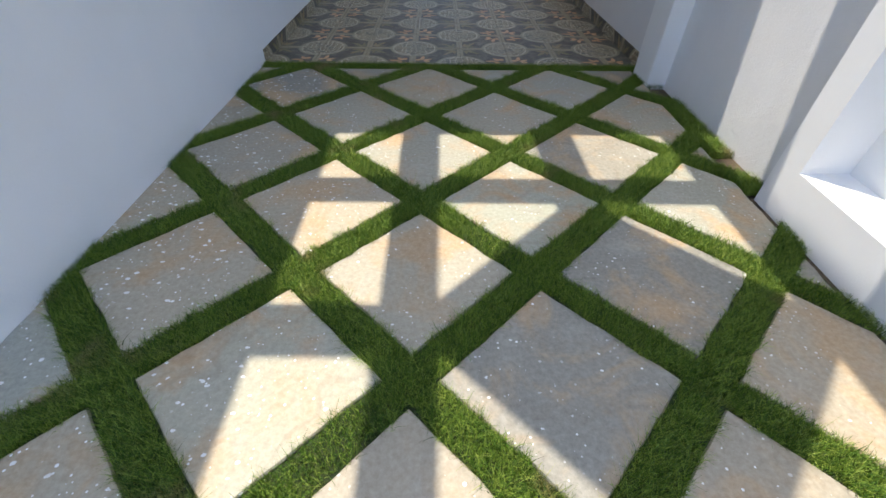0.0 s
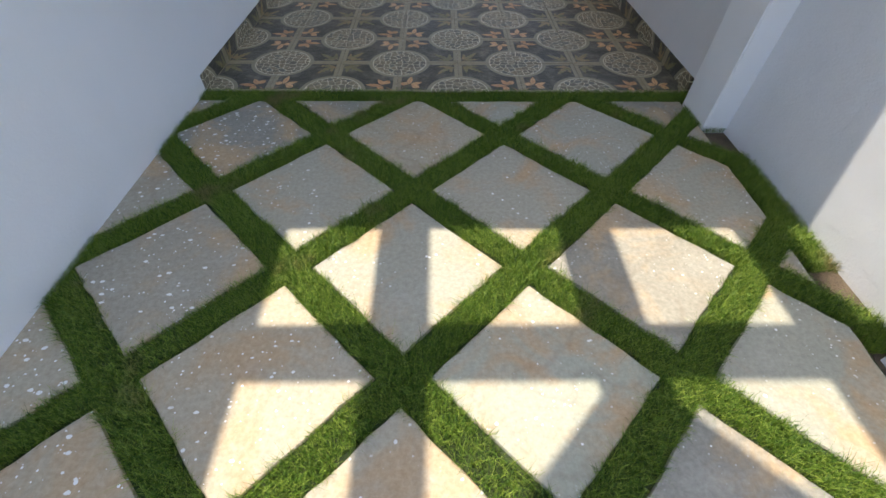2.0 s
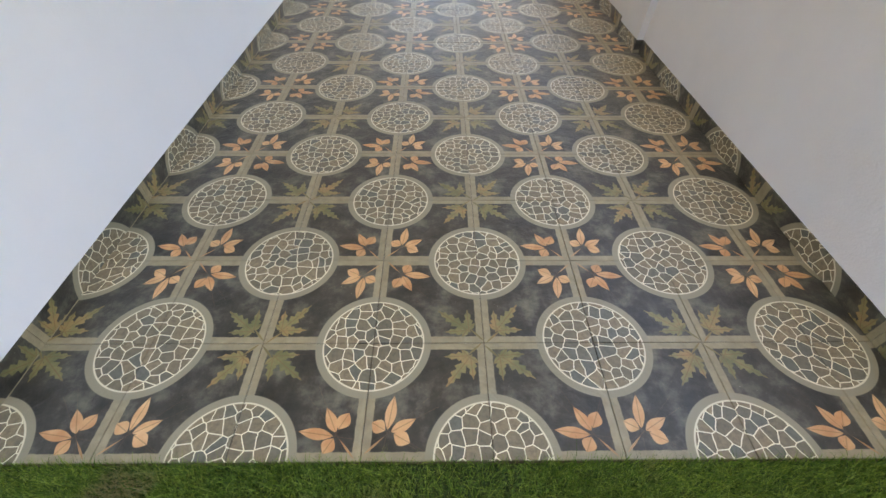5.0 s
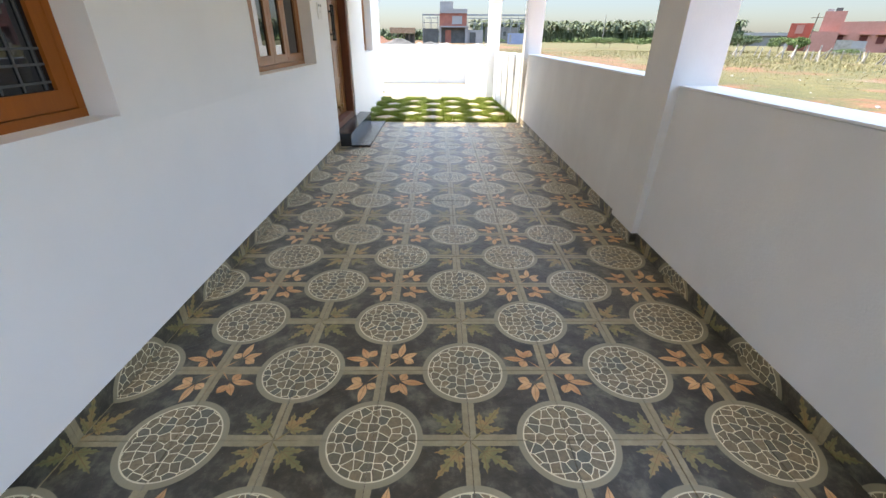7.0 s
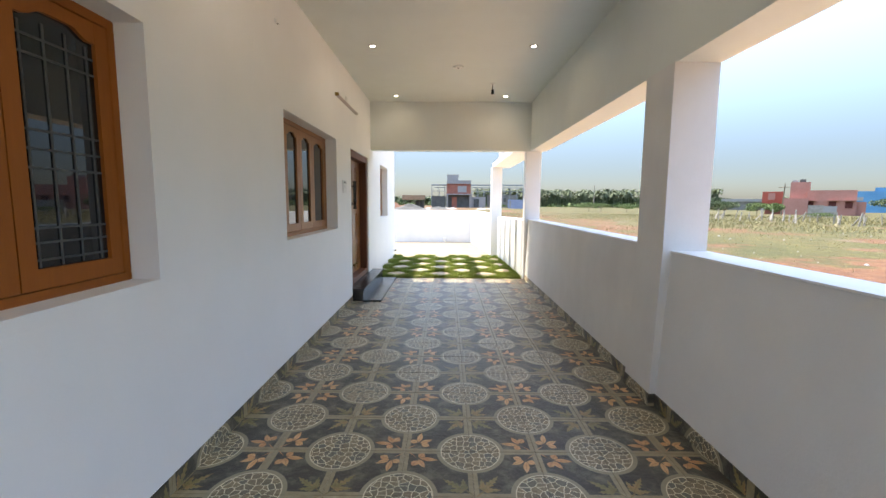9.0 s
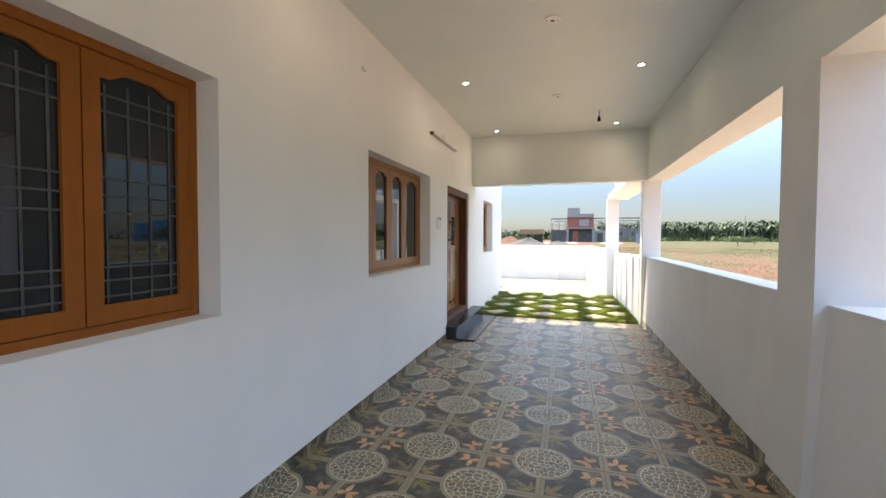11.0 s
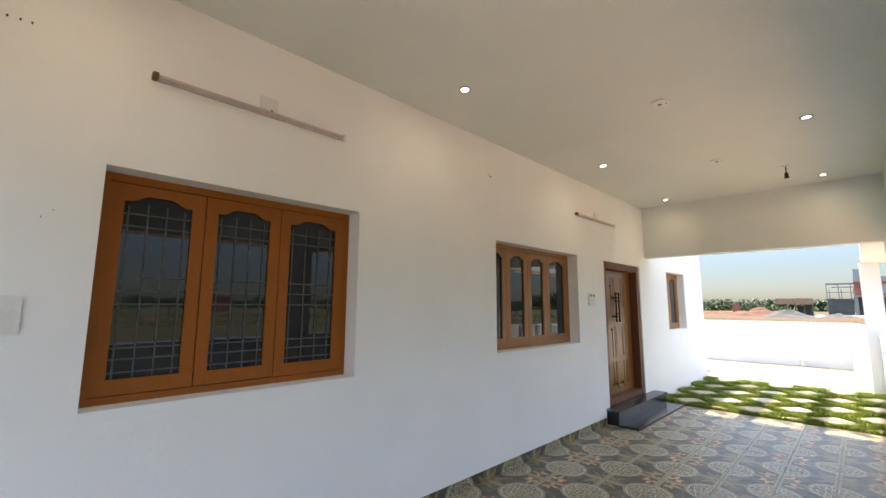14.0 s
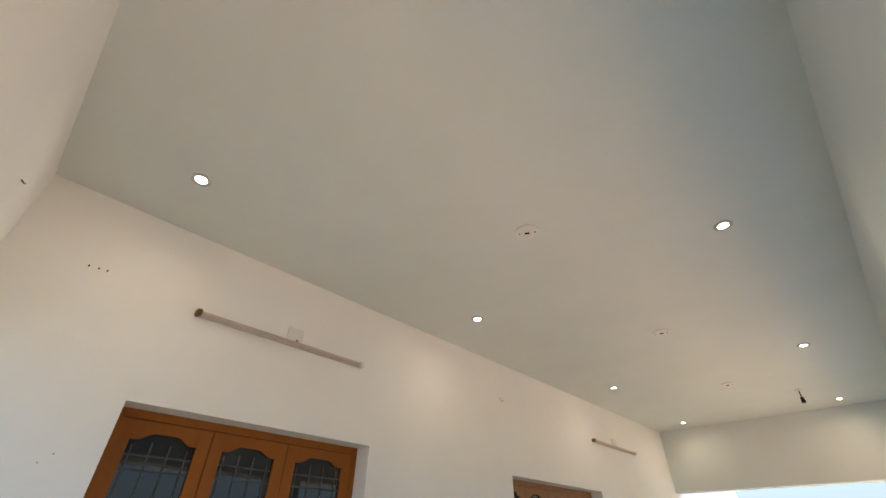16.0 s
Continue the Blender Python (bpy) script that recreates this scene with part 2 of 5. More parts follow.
    lc = n.mix(vein, lc, (0.19, 0.09, 0.03))
    col = n.mix(leaf, col, lc)
    # discs of broken stone
    pw = n.join(n.math("ADD", u, n.math("MULTIPLY", n.noise(pl, 6), 0.05)), v)
    cell = n.voronoi(pw, 9.4, "DISTANCE_TO_EDGE", loose=0.85, flat=True)
    cc = n.voronoi(pw, 9.4, "F1", "Color", 0.85, True)
    stone = n.ramp(n.xyz(cc)[0], (0.0, (0.13, 0.135, 0.115)), (0.35, (0.175, 0.145, 0.095)), (0.6, (0.23, 0.185, 0.115)), (1.0, (0.29, 0.225, 0.135)))
    stone = n.mix(n.math("MULTIPLY", n.step(n.noise(pl, 22, 5, 0.7), 0.35, 0.75), 0.6), stone, (0.055, 0.048, 0.038))
    line = n.step(cell, 0.052, 0.032)
    stone = n.mix(line, stone, (0.85, 0.79, 0.62))
    col = n.mix(n.step(r, 0.525, 0.515), col, (0.29, 0.26, 0.185))
    col = n.mix(n.step(r, 0.462, 0.454), col, (0.74, 0.68, 0.53))
    col = n.mix(n.step(r, 0.448, 0.440), col, stone)
    # thin film of dust
    dust = n.step(n.noise(pos, 2.1, 5, 0.6), 0.45, 0.8)
    col = n.mix(n.math("MULTIPLY", dust, 0.14), col, (0.26, 0.225, 0.17))
    spk = n.step(n.voronoi(pos, 60.0), 0.11, 0.06)
    col = n.mix(n.math("MULTIPLY", spk, n.math("MULTIPLY", dust, 0.8)), col, (0.5, 0.48, 0.45))
    hue = n.math("ADD", 0.93, n.math("MULTIPLY", n.random(), 0.14))
    col = n.mix(1.0, col, n.join(n.math("MULTIPLY", hue, 1.02), n.math("MULTIPLY", hue, 1.01), n.math("MULTIPLY", hue, 0.92)), "MULTIPLY")
    n.color(col)
    n.put(n.b.inputs["Roughness"], n.math("ADD", 0.30, n.math("MULTIPLY", n.noise(pos, 5, 5), 0.30)))
    h = n.math("ADD", n.math("MULTIPLY", n.noise(pos, 13.0, 5, 0.6, 1.2), 3.6), n.noise(pos, 45, 4))
    n.b.inputs["Specular IOR Level"].default_value = 0.75
    n.b.inputs["Sheen Weight"].default_value, n.b.inputs["Sheen Roughness"].default_value = 0.25, 0.35
    n.b.inputs["Sheen Tint"].default_value = (1.0, 0.86, 0.70, 1)
    n.bump(h, 0.5, 0.0028)
    return n.m


M_TILE = tile_material("printed_floor_tile", 0, 1, 0.03, 0.0)
M_SKIRT = tile_material("printed_skirting_tile", 1, 2, 0.0, -0.06, False)
M_GROUT = speckled("brown_grout", (0.10, 0.07, 0.045), (0.20, 0.15, 0.10), 0.9, 20, 90, 0.2)


def stone_material():
    n = Nodes("natural_stone_slab", 0.62)
    p = n.coords()
    q = n.random()
    off = n.join(n.math("MULTIPLY", q, 37.0), n.math("MULTIPLY", q, 91.0), 0.0)
    va = n.t.nodes.new("ShaderNodeVectorMath")
    n.put(va.inputs[0], p)
    n.put(va.inputs[1], off)
    w = va.outputs[0]
    base = n.ramp(q, (0.0, (0.33, 0.34, 0.275)), (0.3, (0.43, 0.355, 0.24)), (0.55, (0.22, 0.215, 0.185)), (0.8, (0.46, 0.385, 0.255)), (1.0, (0.36, 0.375, 0.29)))
    cloud = n.noise(w, 3.0, 6, 0.6, 0.6)
    base = n.mix(n.step(cloud, 0.46, 0.68), base, (0.48, 0.31, 0.15))
    base = n.mix(n.math("MULTIPLY", n.step(n.noise(w, 5.5, 5), 0.5, 0.8), 0.5), base, (0.44, 0.43, 0.38))
    grit = n.noise(w, 55, 5, 0.7)
    base = n.mix(0.30, base, n.ramp(grit, (0.3, (0.15, 0.13, 0.10)), (0.7, (0.58, 0.53, 0.43))))
    xs = n.xyz(p)[0]
    wall = n.step(xs, 1.3, 0.1)
    ring = n.math("ABSOLUTE", n.math("SUBTRACT", n.noise(w, 2.2, 2), 0.5))
    ring = n.math("MULTIPLY", n.step(ring, 0.02, 0.004), n.step(q, 0.5, 0.6))
    base = n.mix(n.math("MULTIPLY", ring, 0.15), base, (0.17, 0.11, 0.06))
    patch = n.step(n.math("ADD", n.noise(w, 2.3, 3), n.math("MULTIPLY", wall, 0.22)), 0.42, 0.6)
    def drops(scale, least, size):
        at = n.math("SUBTRACT", n.xyz(n.voronoi(w, scale, "F1", "Color"))[0], least)
        edge = n.math("ADD", n.voronoi(w, scale), n.math("MULTIPLY", n.math("SUBTRACT", n.noise(w, 90, 2), 0.5), 0.10))
        return n.step(n.math("SUBTRACT", n.math("MULTIPLY", at, size), edge), 0.0, 0.03)
    wv = n.scaled(w, (1.0, 1.5, 1.0))
    blot = n.math("ADD", n.voronoi(wv, 17.0), n.math("MULTIPLY", n.noise(w, 70, 2), 0.25))
    big = n.step(n.math("SUBTRACT", blot, n.math("MULTIPLY", wall, 0.08)), 0.235, 0.20)
    big = n.math("MULTIPLY", big, n.step(n.math("ADD", n.noise(w, 3.1, 3), n.math("MULTIPLY", wall, 0.12)), 0.47, 0.56))
    few = n.math("MAXIMUM", drops(24.0, 0.66, 0.50), n.math("MULTIPLY", drops(62.0, 0.55, 0.6), patch))
    dots = n.math("MAXIMUM", n.math("MULTIPLY", few, n.step(n.math("ADD", n.noise(w, 1.7, 3), n.math("MULTIPLY", wall, 0.2)), 0.34, 0.46)), n.math("MULTIPLY", big, 0.9))
    base = n.mix(dots, base, (0.84, 0.84, 0.82))
    n.color(base)
    n.bump(n.math("ADD", n.noise(w, 4, 6, 0.6, 0.6), n.math("MULTIPLY", grit, 0.25)), 0.55, 0.012)
    return n.m


M_STONE = stone_material()


def foliage(name, a, b, scale=0.5):
    n = Nodes(name, 0.7)
    f = n.math("ADD", n.math("MULTIPLY", n.island(), 0.6), n.math("MULTIPLY", n.noise(n.coords(), scale), 0.4))
    n.color(n.ramp(f, (0.2, a), (0.8, b)))
    return n.m


g = Nodes("lawn_grass", 0.55)
gi, gp = g.island(), g.coords()
gc = g.ramp(g.math("ADD", g.math("MULTIPLY", gi, 0.7), g.math("MULTIPLY", g.noise(gp, 2.5), 0.3)), (0.15, (0.016, 0.055, 0.003)), (0.5, (0.095, 0.185, 0.014)), (0.85, (0.32, 0.40, 0.07)))
dry = g.math("MULTIPLY", g.step(g.noise(gp, 2.7, 5), 0.57, 0.70), g.step(gi, 0.2, 0.5))
g.color(g.mix(dry, gc, (0.30, 0.24, 0.10)))
g.b.inputs["Specular IOR Level"].default_value = 0.3
M_GRASS = g.m
M_GRASSFAR = foliage("long_lawn_grass", (0.085, 0.145, 0.012), (0.27, 0.34, 0.045), 2.0)


def field_material():
    n = Nodes("dry_field", 0.95)
    p = n.coords()
    q = n.xyz(p)
    base = n.ramp(n.noise(p, 0.09, 6, 0.6), (0.35, (0.075, 0.074, 0.016)), (0.52, (0.115, 0.098, 0.028)), (0.68, (0.080, 0.082, 0.018)))
    base = n.mix(n.math("MULTIPLY", n.step(n.noise(p, 0.9, 6, 0.7), 0.46, 0.66), 0.6), base, (0.052, 0.062, 0.013))
    # bare red earth, mostly in a belt near the house
    near = n.step(n.math("ADD", q[0], n.math("MULTIPLY", n.noise(p, 0.3, 3), 8.0)), 34.0, 10.0)
    bare = n.step(n.math("ADD", n.noise(p, 0.16, 6, 0.65), n.math("MULTIPLY", near, 0.15)), 0.58, 0.67)
    base = n.mix(bare, base, n.ramp(n.noise(p, 2.5, 5), (0.3, (0.15, 0.062, 0.026)), (0.7, (0.20, 0.095, 0.045))))
    pale = n.step(n.noise(n.scaled(p, (0.4, 0.16, 1)), 1.0, 5), 0.62, 0.72)
    base = n.mix(n.math("MULTIPLY", pale, 0.5), base, (0.16, 0.135, 0.095))
    grit = n.noise(p, 7, 5, 0.75)
    mottle = n.noise(p, 2.2, 6, 0.8)
    base = n.mix(0.7, base, n.mix(1.0, base, n.ramp(mottle, (0.36, 0.42), (0.64, 1.25)), "MULTIPLY"))
    n.color(n.mix(0.5, base, n.mix(1.0, base, n.ramp(grit, (0.3, 0.28), (0.7, 1.15)), "MULTIPLY")))
    n.bump(grit, 0.8, 0.05)
    return n.m


M_FIELD = field_material()


M_PALM = foliage("palm_frond", (0.040, 0.062, 0.030), (0.095, 0.125, 0.060))
M_LEAF = foliage("scrub_leaf", (0.045, 0.080, 0.020), (0.13, 0.19, 0.055))
M_DARKLEAF = foliage("dark_tree_leaf", (0.030, 0.055, 0.020), (0.070, 0.105, 0.040))
M_DRYGRASS = foliage("dry_field_grass", (0.16, 0.15, 0.055), (0.30, 0.25, 0.12), 0.2)
M_BARK = speckled("grey_bark", (0.09, 0.07, 0.05), (0.18, 0.15, 0.11), 0.9, 3, 30, 0.4)
M_PINK = speckled("pink_wall_paint", (0.33, 0.155, 0.12), (0.39, 0.19, 0.15), 0.8, 0.5, 4, 0.1)
M_RED = speckled("red_wall_paint", (0.30, 0.055, 0.035), (0.35, 0.08, 0.05), 0.8, 0.5, 4, 0.1)
M_BRICK = speckled("brick_red_wall", (0.24, 0.085, 0.06), (0.33, 0.13, 0.09), 0.85, 0.8, 6, 0.3)
M_BLUE = speckled("blue_sheet_metal", (0.05, 0.19, 0.36), (0.07, 0.24, 0.42), 0.5, 0.5, 4, 0.1)
M_PALEBLUE = speckled("faded_blue_sheet", (0.20, 0.24, 0.36), (0.27, 0.31, 0.42), 0.6, 0.5, 4, 0.1)
M_FARWHITE = speckled("weathered_white", (0.24, 0.24, 0.235), (0.30, 0.30, 0.295), 0.8, 0.5, 4, 0.1)
M_GREYWALL = speckled("grey_block_wall", (0.14, 0.14, 0.13), (0.22, 0.215, 0.20), 0.9, 0.8, 6, 0.3)
# dark grey for blocks and tank, and painted shade for far openings
M_GREY_SHADE = speckled("dark_grey_and_opening_shade", (0.055, 0.06, 0.058), (0.10, 0.105, 0.10), 0.9, 0.8, 6, 0.2)
M_THATCH = speckled("dry_thatch", (0.20, 0.13, 0.075), (0.36, 0.26, 0.17), 0.95, 3, 12, 0.6)
M_REDSOIL = speckled("red_earth_heap", (0.11, 0.050, 0.030), (0.17, 0.080, 0.048), 0.95, 0.7, 6, 0.6)
M_GRAVEL = speckled("grey_gravel_heap", (0.065, 0.065, 0.065), (0.11, 0.11, 0.105), 0.95, 1.5, 12, 0.6)
M_BOUNCE = speckled("pale_orange_bounce_strip", (0.48, 0.30, 0.17), (0.58, 0.39, 0.24), 0.9, 1.2, 40, 0.5)
M_POST = speckled("pale_stone_post", (0.22, 0.20, 0.17), (0.34, 0.32, 0.28), 0.9, 3, 20, 0.3)
M_LITTER = speckled("pale_litter", (0.34, 0.34, 0.32), (0.42, 0.41, 0.39), 0.7, 8, 60, 0)


# ---- mesh helpers ----
def link(name, me, material, parent=None, label="", kind=""):
    ob = new(name, me)
    if material and not me.materials:
        me.materials.append(material)
    if parent:
        ob.parent = parent
    return tagged(ob, label=label, kind=kind)


def part(name, bm, material, parent=None, label="", kind=""):
    me = bpy.data.meshes.new(name)
    bm.normal_update()
    bm.to_mesh(me)
    bm.free()
    return link(name, me, material, parent, label, kind)


def box(bm, x0, x1, y0, y1, z0, z1, bev=0.0):
    """Adds a box, with bevelled edges if wanted."""
    vs = [bm.verts.new((x, y, z)) for x in (x0, x1) for y in (y0, y1) for z in (z0, z1)]
    fs = [bm.faces.new([vs[i] for i in f]) for f in ((0, 1, 3, 2), (4, 6, 7, 5), (0, 4, 5, 1), (2, 3, 7, 6), (0, 2, 6, 4), (1, 5, 7, 3))]
    if bev:
        es = list({e for f in fs for e in f.edges})
        bmesh.ops.bevel(bm, geom=es, offset=bev, segments=2, affect="EDGES")
    return bm


def boxes(*bs, bev=0.0):
    bm = bmesh.new()
    for b in bs:
        box(bm, *b, bev=bev)
    return bm


def thing(name, x, y, z, label, category, group="", turn=0.0):
    ob = new(name)
    ob.empty_display_size = 0.1
    ob.matrix_world = pose(x, y, z, 0, 0, turn)
    return tagged(ob, label, category, group)


def structure(name, bm, material, label=""):
    return part(name, bm, material, None, label, "structure")


def tube(bm, a, b, r, sides=10, r2=None):
    """A rod from a to b."""
    a, b = Vector(a), Vector(b)
    m = (b - a).to_track_quat("Z", "Y").to_matrix().to_4x4()
    m.translation = (a + b) / 2
    bmesh.ops.create_cone(bm, cap_ends=True, segments=sides, radius1=r, radius2=r if r2 is None else r2, depth=(b - a).length, matrix=m)


def prism(bm, pts, z0, z1, axes="xy"):
    """A polygon drawn up from z0 to z1. axes: 'xy', or 'yz' with the height along x."""
    def at(p, h):
        return (p[0], p[1], h) if axes == "xy" else (h, p[0], p[1])
    lo, hi = [bm.verts.new(at(p, z0)) for p in pts], [bm.verts.new(at(p, z1)) for p in pts]
    bm.faces.new(list(reversed(lo)))
    bm.faces.new(hi)
    for i in range(len(pts)):
        j = (i + 1) % len(pts)
        bm.faces.new((lo[i], lo[j], hi[j], hi[i]))
    bmesh.ops.recalc_face_normals(bm, faces=bm.faces)
    return bm


# ---- the house wall with its openings ----
X_OUT = -0.30
ZC = 3.44
openings = [(0.52, 2.09, 1.115, 2.375), (3.83, 5.66, 1.157, 2.353), (6.50, 7.94, 0.0, 2.345), (9.39, 10.56, 1.18, 2.35)]
bm = bmesh.new()
y = -7.0
for y0, y1, z0, z1 in openings:
    box(bm, X_OUT, 0, y, y0, -0.4, 3.6)
    if z0 > 0:
        box(bm, X_OUT, 0, y0, y1, -0.4, z0)
    box(bm, X_OUT, 0, y0, y1, z1, 3.6)
    y = y1
box(bm, X_OUT, 0, y, 12.0, -0.4, 3.6)
bmesh.ops.remove_doubles(bm, verts=bm.verts, dist=1e-4)
structure("wall_west", bm, M_WHITE, "long white painted plaster house wall with recessed openings")
structure("wall_house_back", boxes((-6, X_OUT, 11.78, 12.0, -0.4, 3.6), (-6, X_OUT, -7, -6.8, -0.4, 3.6), (-6.2, -6, -7, 12, -0.4, 3.6)), M_WHITE, "plain white outer walls that close the house")
structure("roof_house", boxes((-6.0, X_OUT, -6.8, 11.78, 3.45, 3.597)), M_CEIL, "flat concrete roof slab of the house")

# ---- porch ceiling and beams ----
bm = boxes((0.0, 3.42, -0.47, 8.5, ZC, 3.60))
structure("ceiling", bm, M_CEIL, "flat pale painted porch ceiling")
structure("beam_far", boxes((0.0, 3.36, 8.24, 8.47, 2.53, ZC)), M_CEIL, "deep painted cross beam at the end of the porch")
structure("beam_near", boxes((0.0, 3.42, -0.45, -0.25, 2.53, ZC)), M_WHITE, "deep painted cross beam at the start of the porch")
structure("beam_side", boxes((3.10, 3.42, -0.25, 8.24, 2.53, ZC)), M_CEIL, "painted beam above the side openings")

# ---- parapet, pillars ----
bm = bmesh.new()
prism(bm, [(3.152, -0.13), (3.41, -0.13), (3.41, 3.08), (3.152, 3.08)], 0.099, 1.165)
for v in bm.verts:
    if v.co.x < 3.2:
        v.co.x = 3.152 if v.co.z > 0.5 else 3.062
box(bm, 3.152, 3.41, -0.13, 3.08, -0.4, 0.099)
# paler than the far parapet: light bounced off the patch is in the colour
structure("parapet_near", bm, M_ROUGHWHITE, "low plastered parapet with a smooth white coping")
bm = bmesh.new()
prism(bm, [(3.112, 3.50), (3.33, 3.50), (3.33, 8.30), (3.112, 8.30)], 0.099, 1.19)
for v in bm.verts:
    if v.co.x < 3.2:
        v.co.x = 3.112 if v.co.z > 0.5 else 3.060
box(bm, 3.112, 3.33, 3.50, 8.30, -0.4, 0.099)
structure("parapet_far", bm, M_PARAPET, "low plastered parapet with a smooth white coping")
structure("parapet_coping_near", boxes((3.145, 3.415, -0.13, 3.078, 1.168, 1.18)), M_WHITE, "thin white painted parapet top")
structure("parapet_coping_far", boxes((3.105, 3.335, 3.503, 8.297, 1.193, 1.205)), M_WHITE, "thin white painted parapet top")
bm = boxes((3.085, 3.41, 3.08, 3.50, 1.18, 2.53), (3.06, 3.41, 3.02, 3.44, -0.4, 0.099))
low = bmesh.new()
prism(low, [(3.085, 3.08), (3.41, 3.08), (3.41, 3.50), (3.085, 3.50)], 0.099, 1.18)
for v in low.verts:
    if v.co.z < 0.5:
        v.co.x -= 0.072 if v.co.x < 3.2 else 0.0
        v.co.y -= 0.07
mid = bpy.data.meshes.new("pillar_low")
low.to_mesh(mid)
low.free()
bm.from_mesh(mid)
bpy.data.meshes.remove(mid)
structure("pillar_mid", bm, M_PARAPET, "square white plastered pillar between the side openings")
structure("pillar_far", boxes((3.03, 3.33, 8.30, 8.50, -0.4, 2.53), bev=0.006), M_WHITE, "square white pillar at the porch end")
structure("pillar_near", boxes((2.985, 3.41, -0.42, -0.133, -0.4, 2.53), bev=0.006), M_WHITE, "square white pillar at the porch start")

# unseen pale strip, added to throw sunlight up onto the porch ceiling and wall
structure("side_pavement", boxes((3.42, 8.2, -0.1, 16.4, -0.4, -0.145)), M_BOUNCE, "unseen pale orange strip along the parapet, added to bounce sunlight")

# ---- side wall and pergola over the near stone patch ----
structure("side_wall_near_panel", boxes((3.12, 3.40, -1.82, -0.42, -0.4, 2.6)), M_ROUGHWHITE, "rough white plastered side wall panel")
niche = tagged(new("side_wall_near_niche"), "white side wall with a deep niche and a low ledge", "", "", "structure")
for nm, bx in (("ledge", (3.02, 3.40, -4.9, -1.82, -0.4, 0.215)), ("pier", (3.02, 3.40, -1.96, -1.82, 0.215, 2.6)), ("pier", (3.02, 3.40, -3.6, -3.3, 0.215, 2.6)), ("pier", (3.02, 3.40, -4.9, -4.7, 0.215, 2.6)),
               ("wall_head", (3.02, 3.40, -4.7, -3.6, 1.2, 2.6)), ("wall_head", (3.02, 3.40, -3.3, -1.96, 1.9, 2.6)), ("back_wall", (3.24, 3.40, -3.3, -1.96, 0.215, 1.9)), ("back_wall", (3.24, 3.40, -4.7, -3.6, 0.215, 1.2))):
    part(nm, boxes(bx), M_WHITE, niche)


def pergola(name, x_bars, y_bars, x0, x1, y0, y1, z0=3.44, z1=3.52):
    bm = bmesh.new()
    for a, b in y_bars:
        box(bm, x0, x1, a, b, z0, z1)
    ys = [y0] + [v for ab in y_bars for v in ab] + [y1]
    for k in range(0, len(ys), 2):
        if ys[k + 1] - ys[k] > 0.01:
            for a, b in x_bars:
                box(bm, a, b, ys[k], ys[k + 1], z0, z1)
    return structure(name, bm, M_WHITE, "white concrete grid of beams open to the sky")


XB = [(0.43, 0.63), (1.20, 1.42), (1.97, 2.20), (2.75, 2.97)]
pergola("pergola_near", XB, [(-1.18, -0.98), (-2.03, -1.82), (-2.88, -2.67), (-3.71, -3.5), (-4.6, -4.33)], 0, 3.4, -4.6, -0.47)
bm = bmesh.new()
cx, cy, h = 1.285, -1.89, 0.772
prism(bm, [(cx, cy + h), (cx - h, cy), (cx, cy - h), (cx + h, cy)], 3.525, 3.60)
structure("pergola_diamond", bm, M_WHITE, "diamond shaped concrete panel laid on the roof grid")
XB2 = [(0.43, 0.63), (1.20, 1.42), (1.97, 2.20), (2.75, 2.97)]
pergola("pergola_far", XB2, [(9.55, 9.65), (10.35, 10.45), (11.15, 11.25), (11.85, 12.1)], 0, 3.3, 8.5, 12.1)

# ---- far end: column, low wall, compound walls ----
structure("pillar_end", boxes((2.76, 3.05, 11.90, 12.18, -0.4, 2.53), bev=0.006), M_WHITE, "square white pillar at the far corner")
bm = boxes((2.80, 3.30, 8.47, 12.18, 2.53, 2.66), (2.80, 3.30, 8.47, 12.18, 3.34, 3.44))
for k in range(9):
    y = 8.60 + k * 0.42
    box(bm, 2.95, 3.15, y, y + 0.07, 2.66, 3.34)
structure("side_screen", bm, M_WHITE, "white slatted screen between two side beams")
bm = bmesh.new()
for k in range(5):
    y0 = 8.50 + k * 0.68
    x = 3.02 - 0.033 * (y0 - 8.5)
    box(bm, x, x + 0.24, y0, y0 + 0.58, -0.4, 1.19 - 0.012 * k)
    box(bm, x + 0.07, x + 0.2, y0 + 0.58, y0 + 0.68, -0.4, 1.13)
structure("side_wall_far", bm, M_WHITE, "low white side wall with upright grooves")
bm = bmesh.new()
prism(bm, [(2.80, 12.18), (3.0, 12.18), (2.64, 16.2), (2.44, 16.2)], -0.4, 1.22)
structure("compound_wall_side", bm, M_WHITE, "low white painted compound wall")
# the end wall's shaded face is put into its duller white
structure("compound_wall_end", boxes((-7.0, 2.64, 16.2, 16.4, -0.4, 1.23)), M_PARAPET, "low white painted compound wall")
structure("compound_wall_near", boxes((-1.0, 3.4, -7.2, -7.0, -0.4, 1.5), (3.2, 3.4, -7.0, -4.9, -0.4, 1.5)), M_WHITE, "low white painted compound wall")

# ---- ground ----
bm = bmesh.new()
R = 2600
bmesh.ops.create_grid(bm, x_segments=40, y_segments=40, size=R, matrix=Matrix.Translation((0, 0, -0.16)))
structure("ground", bm, M_FIELD, "dry yellow green field with patches of bare red earth")
structure("ground_yard", boxes((-7.0, 3.0, 12.0, 16.2, -0.3, -0.004), (0.0, 3.1, 11.84, 12.0, -0.3, -0.004), (-1.0, 3.4, -7.0, -4.55, -0.3, -0.004)), M_CONC, "pale dusty concrete yard")
structure("ground_bed", boxes((0, 3.14, -4.55, -0.002, -0.3, -0.022), (0, 3.04, 8.34, 11.84, -0.3, -0.022)), M_SOIL, "brown soil under the turf joints")
